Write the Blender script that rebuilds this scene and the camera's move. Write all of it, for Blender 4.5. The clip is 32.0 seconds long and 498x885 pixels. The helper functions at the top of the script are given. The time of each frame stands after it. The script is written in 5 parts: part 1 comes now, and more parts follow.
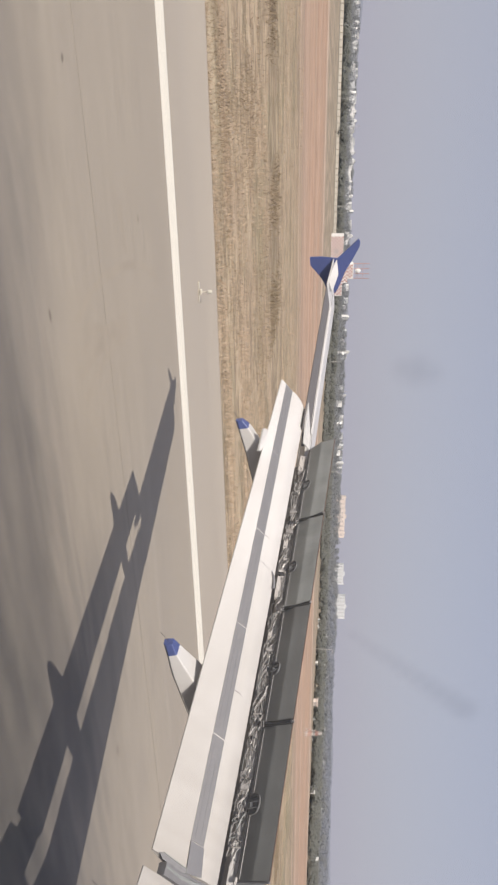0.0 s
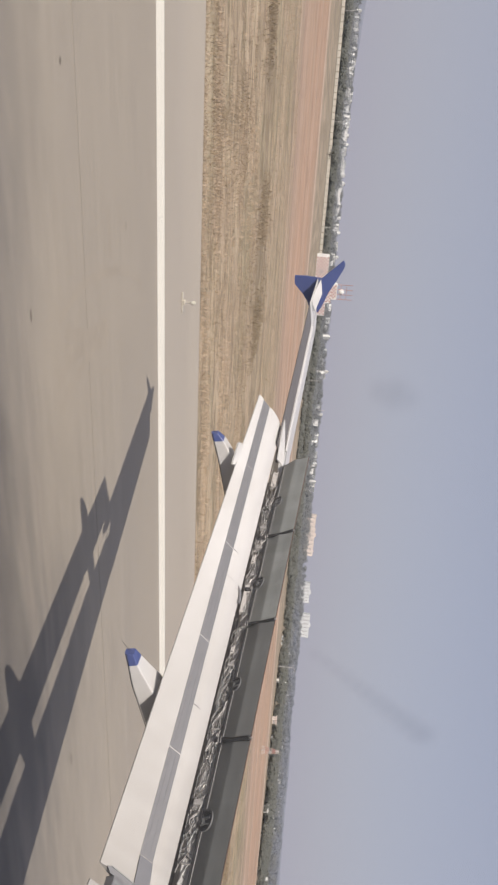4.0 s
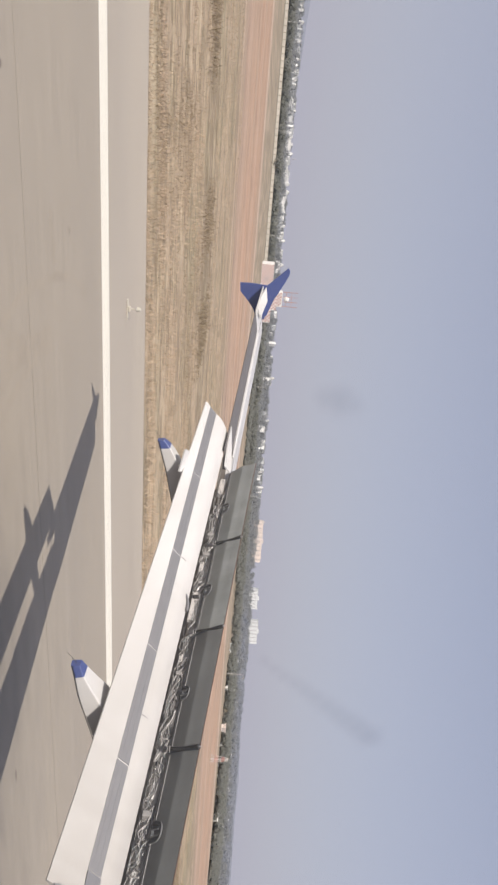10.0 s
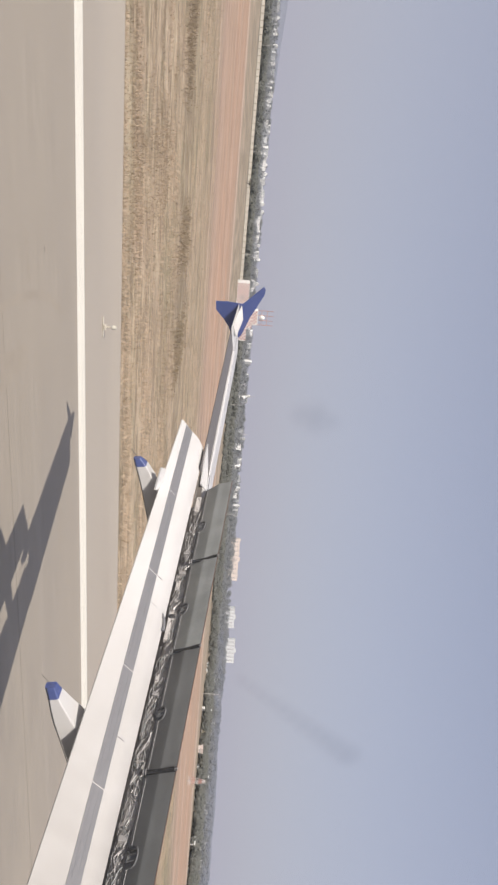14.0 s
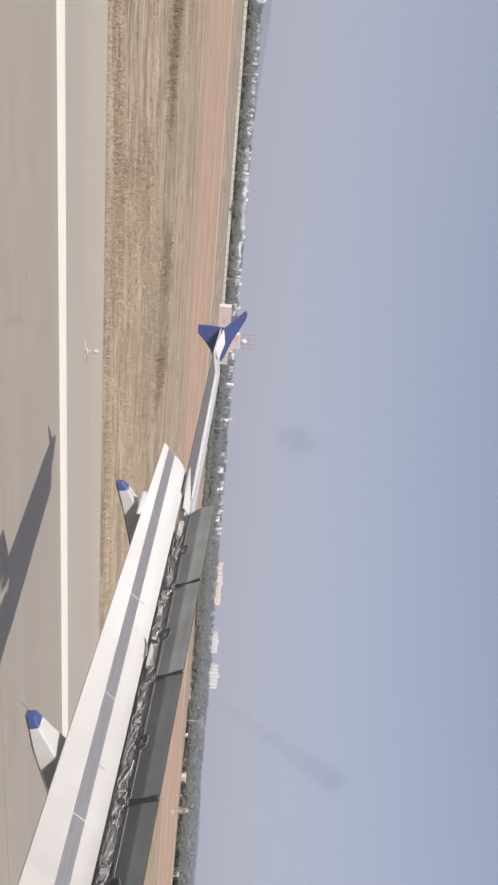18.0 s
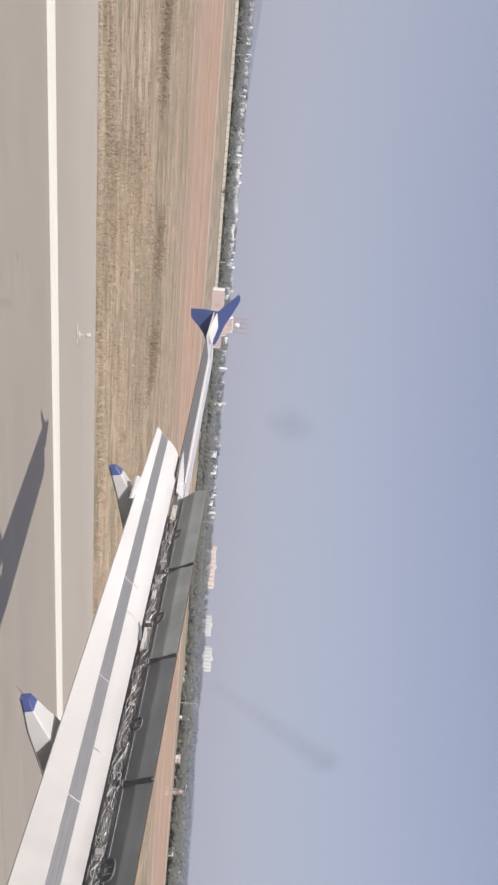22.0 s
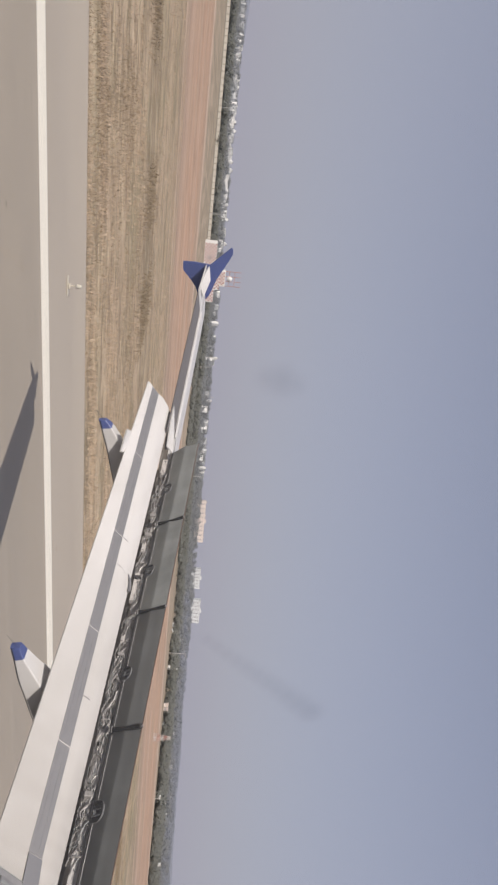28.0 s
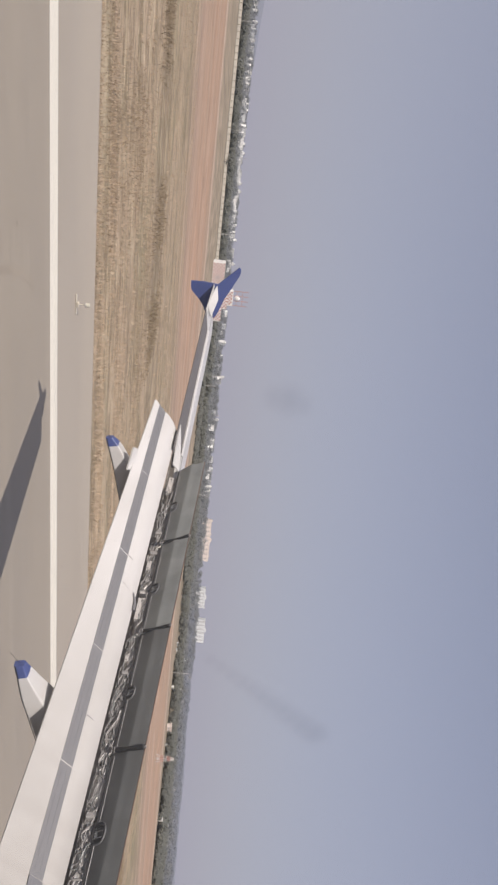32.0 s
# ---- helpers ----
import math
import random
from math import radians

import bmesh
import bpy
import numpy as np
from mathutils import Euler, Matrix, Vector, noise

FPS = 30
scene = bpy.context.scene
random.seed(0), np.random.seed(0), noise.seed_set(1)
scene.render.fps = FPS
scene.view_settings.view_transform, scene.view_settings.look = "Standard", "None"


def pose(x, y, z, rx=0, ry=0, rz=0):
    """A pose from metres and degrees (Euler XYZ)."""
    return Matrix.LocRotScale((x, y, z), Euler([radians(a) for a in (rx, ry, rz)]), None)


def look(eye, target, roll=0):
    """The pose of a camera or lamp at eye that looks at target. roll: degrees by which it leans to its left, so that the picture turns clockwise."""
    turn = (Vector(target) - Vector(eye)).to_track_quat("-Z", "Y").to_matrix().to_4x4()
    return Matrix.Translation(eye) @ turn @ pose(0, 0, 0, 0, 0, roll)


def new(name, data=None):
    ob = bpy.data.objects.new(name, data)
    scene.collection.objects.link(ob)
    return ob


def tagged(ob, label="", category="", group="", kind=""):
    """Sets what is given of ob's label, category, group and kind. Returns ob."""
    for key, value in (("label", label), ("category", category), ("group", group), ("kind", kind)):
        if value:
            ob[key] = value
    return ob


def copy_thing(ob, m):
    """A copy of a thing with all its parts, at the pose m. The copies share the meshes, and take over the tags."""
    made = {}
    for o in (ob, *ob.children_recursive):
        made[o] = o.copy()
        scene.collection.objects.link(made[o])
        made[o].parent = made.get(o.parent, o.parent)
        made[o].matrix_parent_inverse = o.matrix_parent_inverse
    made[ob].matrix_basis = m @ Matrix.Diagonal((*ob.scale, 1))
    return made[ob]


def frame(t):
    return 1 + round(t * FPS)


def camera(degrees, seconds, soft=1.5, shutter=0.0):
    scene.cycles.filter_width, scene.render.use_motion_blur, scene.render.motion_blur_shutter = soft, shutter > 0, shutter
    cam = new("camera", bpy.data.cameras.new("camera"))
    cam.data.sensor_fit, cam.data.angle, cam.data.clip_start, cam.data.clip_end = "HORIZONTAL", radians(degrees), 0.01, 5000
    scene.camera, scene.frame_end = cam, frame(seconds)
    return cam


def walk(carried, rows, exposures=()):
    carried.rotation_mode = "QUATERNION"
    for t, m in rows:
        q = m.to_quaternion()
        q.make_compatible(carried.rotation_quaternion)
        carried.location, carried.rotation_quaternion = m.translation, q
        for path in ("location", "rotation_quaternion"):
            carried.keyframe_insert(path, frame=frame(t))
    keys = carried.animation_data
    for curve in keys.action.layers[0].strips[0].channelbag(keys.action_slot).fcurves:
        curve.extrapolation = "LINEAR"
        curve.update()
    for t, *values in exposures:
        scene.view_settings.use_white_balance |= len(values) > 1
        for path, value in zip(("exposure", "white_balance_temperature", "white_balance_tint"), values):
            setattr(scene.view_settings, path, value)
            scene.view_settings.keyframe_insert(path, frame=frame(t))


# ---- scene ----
# seconds, stops, white balance in kelvin, tint
EXPOSURES = ((0, 0.41, 6620, 11), (2, 0.47, 6620, 11), (3.5, 0.40, 6600, 11), (5.5, 0.12, 6600, 11), (7, 0.17, 6600, 11), (8, 0.28, 6560, 11), (8.6, 0.42, 6530, 11), (11, 0.48, 6550, 11), (15, 0.46, 6500, 11), (17.5, 0.47, 6350, 11),
             (19, 0.34, 6300, 11), (21, 0.42, 6300, 11), (23.5, 0.48, 6300, 11), (26.5, 0.41, 6400, 12), (27, 0.38, 6450, 12), (28, 0.20, 6550, 12), (29, 0.36, 6550, 12), (30, 0.30, 6550, 13), (31, 0.30, 6550, 13), (32, 0.24, 6550, 13))
# Plan: x runs forward along the aircraft, y outward over its left wing, z up. The centreline of the runway is y = 0.
EYE = (0.0, 1.75, 4.45)
# seconds, heading from +y towards +x, elevation, lean of the camera, which is held on its side
PATH = (
    (0, 27.605, -6.381, 92.065),
    (0.5, 27.463, -6.238, 92.144),
    (1, 27.451, -6.349, 92.276),
    (1.5, 27.941, -6.460, 91.984),
    (2, 28.444, -6.716, 92.045),
    (2.5, 27.844, -7.553, 92.475),
    (3, 26.988, -5.886, 93.825),
    (3.5, 27.167, -4.704, 95.040),
    (5.5, 23.508, -4.186, 95.745),
    (6, 23.433, -4.115, 95.697),
    (6.5, 23.479, -3.800, 95.871),
    (7, 23.341, -2.952, 95.510),
    (7.5, 23.807, -2.026, 95.195),
    (8, 24.410, -1.603, 95.026),
    (8.5, 25.059, -1.128, 95.008),
    (9, 25.416, -0.985, 95.103),
    (9.5, 25.585, -0.775, 95.010),
    (10, 25.526, -0.478, 94.901),
    (10.5, 25.471, -0.144, 94.850),
    (11, 25.329, 0.045, 95.030),
    (11.5, 24.929, 0.353, 94.839),
    (12, 24.201, 0.412, 95.147),
    (12.5, 23.446, 0.534, 95.150),
    (13, 23.044, 0.685, 95.058),
    (13.5, 23.515, 1.089, 94.788),
    (14, 24.012, 1.230, 94.687),
    (14.5, 24.337, 1.407, 94.866),
    (15, 24.484, 1.656, 94.688),
    (15.5, 24.954, 2.099, 94.763),
    (17.5, 21.775, 2.303, 94.890),
    (18, 22.131, 2.433, 94.468),
    (18.5, 23.075, 2.864, 94.268),
    (19, 23.347, 2.927, 94.185),
    (19.5, 22.988, 2.998, 94.263),
    (20, 22.132, 2.951, 94.427),
    (20.5, 22.560, 2.850, 94.301),
    (21, 22.991, 3.049, 94.374),
    (21.5, 22.782, 3.201, 94.381),
    (22, 23.301, 3.041, 94.356),
    (22.5, 23.668, 2.791, 94.495),
    (23, 24.470, 2.803, 94.567),
    (23.5, 24.316, 2.642, 94.895),
    (24, 24.681, 2.603, 95.036),
    (24.5, 24.578, 2.228, 94.889),
    (26.5, 25.408, 3.057, 95.414),
    (27, 26.128, 3.780, 95.248),
    (27.5, 27.841, 5.307, 94.896),
    (28, 26.664, 4.043, 94.990),
    (28.5, 25.044, 2.735, 95.396),
    (29, 24.093, 3.033, 95.649),
    (29.5, 23.214, 3.190, 95.809),
    (30, 22.291, 3.148, 96.013),
    (30.5, 22.054, 3.334, 95.908),
    (31, 22.807, 3.721, 95.718),
    (31.5, 23.441, 3.967, 95.583),
    (32, 25.260, 3.423, 95.541),
)


def aim(az, el, roll):
    a, e = radians(az), radians(el)
    way = Vector((math.sin(a) * math.cos(e), math.cos(a) * math.cos(e), math.sin(e)))
    return look(EYE, Vector(EYE) + 10 * way, roll)


cam = camera(37.0, 32.0, soft=2.4)
walk(cam, [(t, aim(az, el, roll)) for t, az, el, roll in PATH], exposures=EXPOSURES)

# ---- light ----
SUN = Vector((-0.965, -0.77, 1.0)).normalized()
world = bpy.data.worlds.new("sky")
scene.world = world
world.use_nodes = True
wn = world.node_tree.nodes
sky = wn.new("ShaderNodeTexSky")
sky.sky_type = "NISHITA"
sky.sun_disc = False
sky.sun_elevation = math.asin(SUN.z)
sky.sun_rotation = math.atan2(SUN.x, SUN.y)
sky.altitude = 900
sky.air_density, sky.dust_density, sky.ozone_density = 1.0, 4.0, 1.0
wn["Background"].inputs["Strength"].default_value = 0.1
# thick haze near the horizon, thinning upwards
where = wn.new("ShaderNodeTexCoord")
sep = wn.new("ShaderNodeSeparateXYZ")
thin = wn.new("ShaderNodeMapRange")
thin.inputs["From Min"].default_value, thin.inputs["From Max"].default_value = 0.0, 0.5
thin.inputs["To Min"].default_value, thin.inputs["To Max"].default_value = 0.96, 0.42
haze = wn.new("ShaderNodeMix")
haze.data_type = "RGBA"
haze.inputs["B"].default_value = (3.54, 3.54, 4.12, 1)
for a, b in ((where.outputs["Generated"], sep.inputs[0]), (sep.outputs["Z"], thin.inputs["Value"]), (thin.outputs[0], haze.inputs["Factor"]), (sky.outputs[0], haze.inputs["A"]), (haze.outputs["Result"], wn["Background"].inputs["Color"])):
    world.node_tree.links.new(a, b)
lamp = bpy.data.lights.new("sun", "SUN")
lamp.energy, lamp.angle, lamp.color = 3.6, radians(0.6), (1.0, 0.94, 0.86)
sun = new("sun", lamp)
sun.matrix_world = look(SUN * 50, (0, 0, 0))


# ---- materials ----
def material(name, color, rough=0.6, metal=0.0, grain=0.15, scale=8.0, stain=0.12, stain_scale=0.7, bump=0.0, stretch=(1, 1, 1), tint=None, pick=0.0):
    """A painted or mineral surface: fine grain, larger stains towards tint, and relief."""
    m = bpy.data.materials.new(name)
    m.use_nodes = True
    n, l = m.node_tree.nodes, m.node_tree.links
    b = n["Principled BSDF"]
    geo = n.new("ShaderNodeNewGeometry")
    mp = n.new("ShaderNodeMapping")
    mp.inputs["Scale"].default_value = stretch
    l.new(geo.outputs["Position"], mp.inputs["Vector"])
    last = None
    for sc, amount, to in ((scale, grain, 0.55), (stain_scale, stain, None)):
        tex = n.new("ShaderNodeTexNoise")
        tex.inputs["Scale"].default_value = sc
        tex.inputs["Detail"].default_value = 6
        tex.inputs["Roughness"].default_value = 0.62
        l.new(mp.outputs[0], tex.inputs["Vector"])
        ramp = n.new("ShaderNodeMapRange")
        ramp.inputs["From Min"].default_value, ramp.inputs["From Max"].default_value = 0.35, 0.68
        l.new(tex.outputs["Fac"], ramp.inputs["Value"])
        mul = n.new("ShaderNodeMath")
        mul.operation = "MULTIPLY"
        mul.inputs[1].default_value = amount
        l.new(ramp.outputs[0], mul.inputs[0])
        mix = n.new("ShaderNodeMix")
        mix.data_type = "RGBA"
        if last is None:
            mix.inputs["A"].default_value = (*color, 1)
            mix.inputs["B"].default_value = (*[c * to for c in color], 1)
            grainy = tex
        else:
            l.new(last, mix.inputs["A"])
            mix.inputs["B"].default_value = (*(tint or [c * 0.6 for c in color]), 1)
        l.new(mul.outputs[0], mix.inputs["Factor"])
        last = mix.outputs["Result"]
    if pick:
        info = n.new("ShaderNodeObjectInfo")
        hsv = n.new("ShaderNodeHueSaturation")
        rng = n.new("ShaderNodeMapRange")
        rng.inputs["To Min"].default_value, rng.inputs["To Max"].default_value = 1 - pick, 1 + pick
        l.new(info.outputs["Random"], rng.inputs["Value"])
        l.new(rng.outputs[0], hsv.inputs["Value"])
        l.new(last, hsv.inputs["Color"])
        last = hsv.outputs[0]
    l.new(last, b.inputs["Base Color"])
    b.inputs["Roughness"].default_value = rough
    b.inputs["Metallic"].default_value = metal
    if bump:
        bp = n.new("ShaderNodeBump")
        bp.inputs["Strength"].default_value = bump
        bp.inputs["Distance"].default_value = 0.02
        l.new(grainy.outputs["Fac"], bp.inputs["Height"])
        l.new(bp.outputs[0], b.inputs["Normal"])
    return m


WHITE = material("white_aircraft_paint", (0.60, 0.587, 0.57), 0.4, 0, 0.07, 30, 0.38, 1.3, stretch=(2.5, 0.6, 1), tint=(0.40, 0.38, 0.35))
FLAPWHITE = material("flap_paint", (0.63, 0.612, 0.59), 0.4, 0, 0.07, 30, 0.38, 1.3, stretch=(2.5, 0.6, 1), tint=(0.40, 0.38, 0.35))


def darken_inboard(m, y_start, y_full, amount, tint):
    """Darker, slightly yellower tone that grows towards the inboard end, in streaks along x."""
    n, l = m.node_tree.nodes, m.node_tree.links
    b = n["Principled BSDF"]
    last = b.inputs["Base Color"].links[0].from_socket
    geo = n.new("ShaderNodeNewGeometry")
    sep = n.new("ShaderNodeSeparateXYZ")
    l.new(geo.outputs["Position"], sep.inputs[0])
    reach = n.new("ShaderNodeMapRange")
    reach.inputs["From Min"].default_value, reach.inputs["From Max"].default_value = y_start, y_full
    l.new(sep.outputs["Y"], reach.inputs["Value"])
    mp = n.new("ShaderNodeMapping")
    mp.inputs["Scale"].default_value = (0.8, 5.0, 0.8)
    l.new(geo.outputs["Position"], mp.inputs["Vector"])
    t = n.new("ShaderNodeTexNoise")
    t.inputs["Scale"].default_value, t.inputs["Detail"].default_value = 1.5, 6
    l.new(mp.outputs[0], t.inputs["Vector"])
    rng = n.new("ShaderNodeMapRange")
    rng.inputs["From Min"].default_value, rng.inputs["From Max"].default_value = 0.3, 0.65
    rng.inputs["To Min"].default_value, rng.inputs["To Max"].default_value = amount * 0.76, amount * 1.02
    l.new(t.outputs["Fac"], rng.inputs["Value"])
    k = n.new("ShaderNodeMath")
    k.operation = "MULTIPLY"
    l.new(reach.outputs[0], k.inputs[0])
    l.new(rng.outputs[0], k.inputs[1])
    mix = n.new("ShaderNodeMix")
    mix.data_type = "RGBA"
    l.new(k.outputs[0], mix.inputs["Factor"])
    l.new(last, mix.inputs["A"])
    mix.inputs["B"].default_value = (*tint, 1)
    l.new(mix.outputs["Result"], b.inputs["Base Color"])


darken_inboard(FLAPWHITE, 10.8, 6.6, 0.8, (0.335, 0.315, 0.285))
GREY = material("grey_wing_paint", (0.205, 0.203, 0.207), 0.5, 0, 0.2, 30, 0.5, 5, stretch=(4, 0.12, 4), tint=(0.14, 0.138, 0.142))
STRIP = material("strip_grey", (0.17, 0.17, 0.18), 0.5, 0, 0.2, 30, 0.3, 3)
DARKGREY = material("dark_grey_panel", (0.295, 0.31, 0.302), 0.38, 0, 0.2, 20, 0.65, 2.2, stretch=(1, 1, 0.35), tint=(0.145, 0.152, 0.147))
# darker copy of dark_grey_panel: shade of the inboard spoilers put into colour
SHADEDGREY = material("shaded_grey_panel", (0.20, 0.21, 0.207), 0.4, 0, 0.2, 20, 0.55, 1.4, tint=(0.10, 0.10, 0.097))
AILERON = material("aileron_grey", (0.145, 0.133, 0.125), 0.5, 0, 0.1, 20, 0.2, 2)
BLACK = material("black_cove", (0.05, 0.048, 0.047), 0.7, 0, 0.2, 20, 0.2, 3)
BLUE = material("blue_aircraft_paint", (0.07, 0.095, 0.25), 0.35, 0, 0.08, 20, 0.2, 2)
METAL = material("bare_metal", (0.5, 0.48, 0.46), 0.4, 0.3, 0.4, 40, 0.4, 12, tint=(0.12, 0.11, 0.10))
PIPE = material("hydraulic_pipe", (0.39, 0.375, 0.36), 0.5, 0.1, 0.3, 60, 0.45, 9, tint=(0.16, 0.15, 0.145))
# tone of the shade inside the spoiler actuator recesses
RECESS_SHADE = material("recess_shade_grey", (0.14, 0.147, 0.146), 0.6, 0, 0.4, 30, 0.5, 8)
SEAL = material("brown_seal", (0.12, 0.07, 0.05), 0.7)
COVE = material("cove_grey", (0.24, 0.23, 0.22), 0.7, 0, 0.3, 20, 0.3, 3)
SHROUD = material("pale_structure", (0.60, 0.57, 0.54), 0.6, 0, 0.25, 12, 0.35, 4, tint=(0.3, 0.28, 0.26))
RUBBER = material("rubber_seal", (0.03, 0.03, 0.03), 0.7)
CONCRETE = material("runway_concrete", (0.378, 0.326, 0.254), 0.85, 0, 0.22, 2.2, 0.42, 0.10, 0.2, (0.25, 1.6, 1), tint=(0.25, 0.225, 0.2))
def rubber_stain(m):
    """Tyre rubber laid down along the middle of the runway, patchy and soft at its edges."""
    n, l = m.node_tree.nodes, m.node_tree.links
    b = n["Principled BSDF"]
    last = b.inputs["Base Color"].links[0].from_socket
    geo = n.new("ShaderNodeNewGeometry")
    sep = n.new("ShaderNodeSeparateXYZ")
    l.new(geo.outputs["Position"], sep.inputs[0])

    def tex(scale, stretch):
        mp = n.new("ShaderNodeMapping")
        mp.inputs["Scale"].default_value = stretch
        l.new(geo.outputs["Position"], mp.inputs["Vector"])
        t = n.new("ShaderNodeTexNoise")
        t.inputs["Scale"].default_value, t.inputs["Detail"].default_value, t.inputs["Roughness"].default_value = scale, 7, 0.6
        l.new(mp.outputs[0], t.inputs["Vector"])
        return t.outputs["Fac"]

    def calc(op, a, c):
        k = n.new("ShaderNodeMath")
        k.operation = op
        for i, v in enumerate((a, c)):
            if isinstance(v, (int, float)):
                k.inputs[i].default_value = v
            else:
                l.new(v, k.inputs[i])
        return k.outputs[0]

    off = calc("ADD", calc("ABSOLUTE", sep.outputs["Y"], 0), calc("MULTIPLY", calc("SUBTRACT", tex(0.22, (0.35, 1, 1)), 0.5), 11))
    for lo, hi, amount, tint, fine in ((14.2, 10.6, 0.9, (0.155, 0.138, 0.12), (0.12, 1.4, 1)), (11.3, 8.8, 0.92, (0.07, 0.065, 0.06), (0.2, 1.1, 1))):
        edge = n.new("ShaderNodeMapRange")
        edge.inputs["From Min"].default_value, edge.inputs["From Max"].default_value = lo, hi
        l.new(off, edge.inputs["Value"])
        patch = n.new("ShaderNodeMapRange")
        patch.inputs["From Min"].default_value, patch.inputs["From Max"].default_value = 0.30, 0.62
        patch.inputs["To Min"].default_value, patch.inputs["To Max"].default_value = 0.5, 1.0
        l.new(tex(1.3, fine), patch.inputs["Value"])
        mix = n.new("ShaderNodeMix")
        mix.data_type = "RGBA"
        l.new(calc("MULTIPLY", calc("MULTIPLY", edge.outputs[0], patch.outputs[0]), amount), mix.inputs["Factor"])
        l.new(last, mix.inputs["A"])
        mix.inputs["B"].default_value = (*tint, 1)
        last = mix.outputs["Result"]
    # thin tyre streaks along the runway, soft blotches and small tar spots
    for scale, stretch, lo, hi, amount, tint in ((1.0, (0.02, 2.4, 1), 0.57, 0.72, 0.28, (0.22, 0.195, 0.165)), (0.9, (0.012, 1.6, 1), 0.58, 0.72, 0.25, (0.47, 0.415, 0.34)),
                                                 (0.22, (0.45, 1.0, 1), 0.56, 0.68, 0.35, (0.25, 0.222, 0.188)), (1.1, (0.28, 1.0, 1), 0.685, 0.74, 0.6, (0.15, 0.133, 0.115))):
        spot = n.new("ShaderNodeMapRange")
        spot.inputs["From Min"].default_value, spot.inputs["From Max"].default_value = lo, hi
        spot.inputs["To Max"].default_value = amount
        l.new(tex(scale, stretch), spot.inputs["Value"])
        mix = n.new("ShaderNodeMix")
        mix.data_type = "RGBA"
        l.new(spot.outputs[0], mix.inputs["Factor"])
        l.new(last, mix.inputs["A"])
        mix.inputs["B"].default_value = (*tint, 1)
        last = mix.outputs["Result"]
    # the shoulders outside the edge lines are paler, and dusty towards the grass
    for lo, hi, amount, tint in ((20.8, 21.9, 0.5, (0.47, 0.415, 0.345)), (24.0, 29.5, 0.45, (0.50, 0.43, 0.34))):
        side = n.new("ShaderNodeMapRange")
        side.inputs["From Min"].default_value, side.inputs["From Max"].default_value = lo, hi
        side.inputs["To Max"].default_value = amount
        l.new(calc("ABSOLUTE", sep.outputs["Y"], 0), side.inputs["Value"])
        cloud = n.new("ShaderNodeMapRange")
        cloud.inputs["From Min"].default_value, cloud.inputs["From Max"].default_value = 0.3, 0.55
        cloud.inputs["To Min"].default_value = 0.55
        l.new(tex(0.25, (0.3, 1, 1)), cloud.inputs["Value"])
        mix = n.new("ShaderNodeMix")
        mix.data_type = "RGBA"
        l.new(calc("MULTIPLY", side.outputs[0], cloud.outputs[0]), mix.inputs["Factor"])
        l.new(last, mix.inputs["A"])
        mix.inputs["B"].default_value = (*tint, 1)
        last = mix.outputs["Result"]
    l.new(last, b.inputs["Base Color"])


rubber_stain(CONCRETE)
JOINT = material("joint_filler", (0.305, 0.265, 0.21), 0.9, 0, 0.3, 2, 0.3, 0.4)
PAINT = material("white_marking", (0.84, 0.79, 0.67), 0.7, 0, 0.12, 6, 0.18, 0.6, stretch=(0.4, 2, 1))
WALLMAT = material("perimeter_wall", (0.66, 0.60, 0.51), 0.9, 0, 0.2, 0.8, 0.3, 0.05)
# distance haze is mixed into these leaf colours, greyest and bluest farthest off
LEAF = material("foliage", (0.225, 0.228, 0.196), 0.95, 0, 0.3, 0.3, 0.6, 0.03, tint=(0.172, 0.179, 0.158))
HAZYLEAF = material("haze_tinted_foliage", (0.262, 0.27, 0.27), 0.95, 0, 0.2, 0.2, 0.5, 0.02, tint=(0.222, 0.231, 0.236))
FARHAZELEAF = material("far_haze_foliage", (0.29, 0.306, 0.34), 0.9, 0, 0.2, 0.2, 0.4, 0.02, tint=(0.26, 0.276, 0.31))


def translucent(m, amount):
    """Leaves let some of the light through."""
    n, l = m.node_tree.nodes, m.node_tree.links
    b = n["Principled BSDF"]
    thin = n.new("ShaderNodeBsdfTranslucent")
    l.new(b.inputs["Base Color"].links[0].from_socket, thin.inputs["Color"])
    mix = n.new("ShaderNodeMixShader")
    mix.inputs[0].default_value = amount
    l.new(b.outputs[0], mix.inputs[1])
    l.new(thin.outputs[0], mix.inputs[2])
    l.new(mix.outputs[0], n["Material Output"].inputs["Surface"])


for leaf in (LEAF, HAZYLEAF, FARHAZELEAF):
    translucent(leaf, 0.45)
SCRUB = material("scrubland", (0.17, 0.175, 0.155), 0.95, 0, 0.4, 0.2, 0.5, 0.02)
BARK = material("bark", (0.12, 0.09, 0.07), 0.9)
HOUSE = material("house_white", (0.80, 0.79, 0.76), 0.8, 0, 0.1, 0.5, 0.15, 0.1, pick=0.2)
PEACH = material("peach_stucco", (0.70, 0.61, 0.55), 0.8, 0, 0.1, 0.5, 0.15, 0.05)
BLOCK = material("grey_stucco", (0.62, 0.63, 0.63), 0.8, 0, 0.1, 0.5, 0.15, 0.05)
PANE = material("far_window", (0.33, 0.325, 0.325), 0.4)
# hill colour lifted towards the sky's, with the haze painted in
HILL = material("haze_tinted_hill", (0.27, 0.285, 0.325), 1.0, 0, 0.2, 0.02, 0.3, 0.004)
# red paled towards pink, the haze over the distance mixed in
RED = material("haze_paled_red", (0.47, 0.26, 0.225), 0.7, 0, 0.1, 1, 0.2, 0.2)
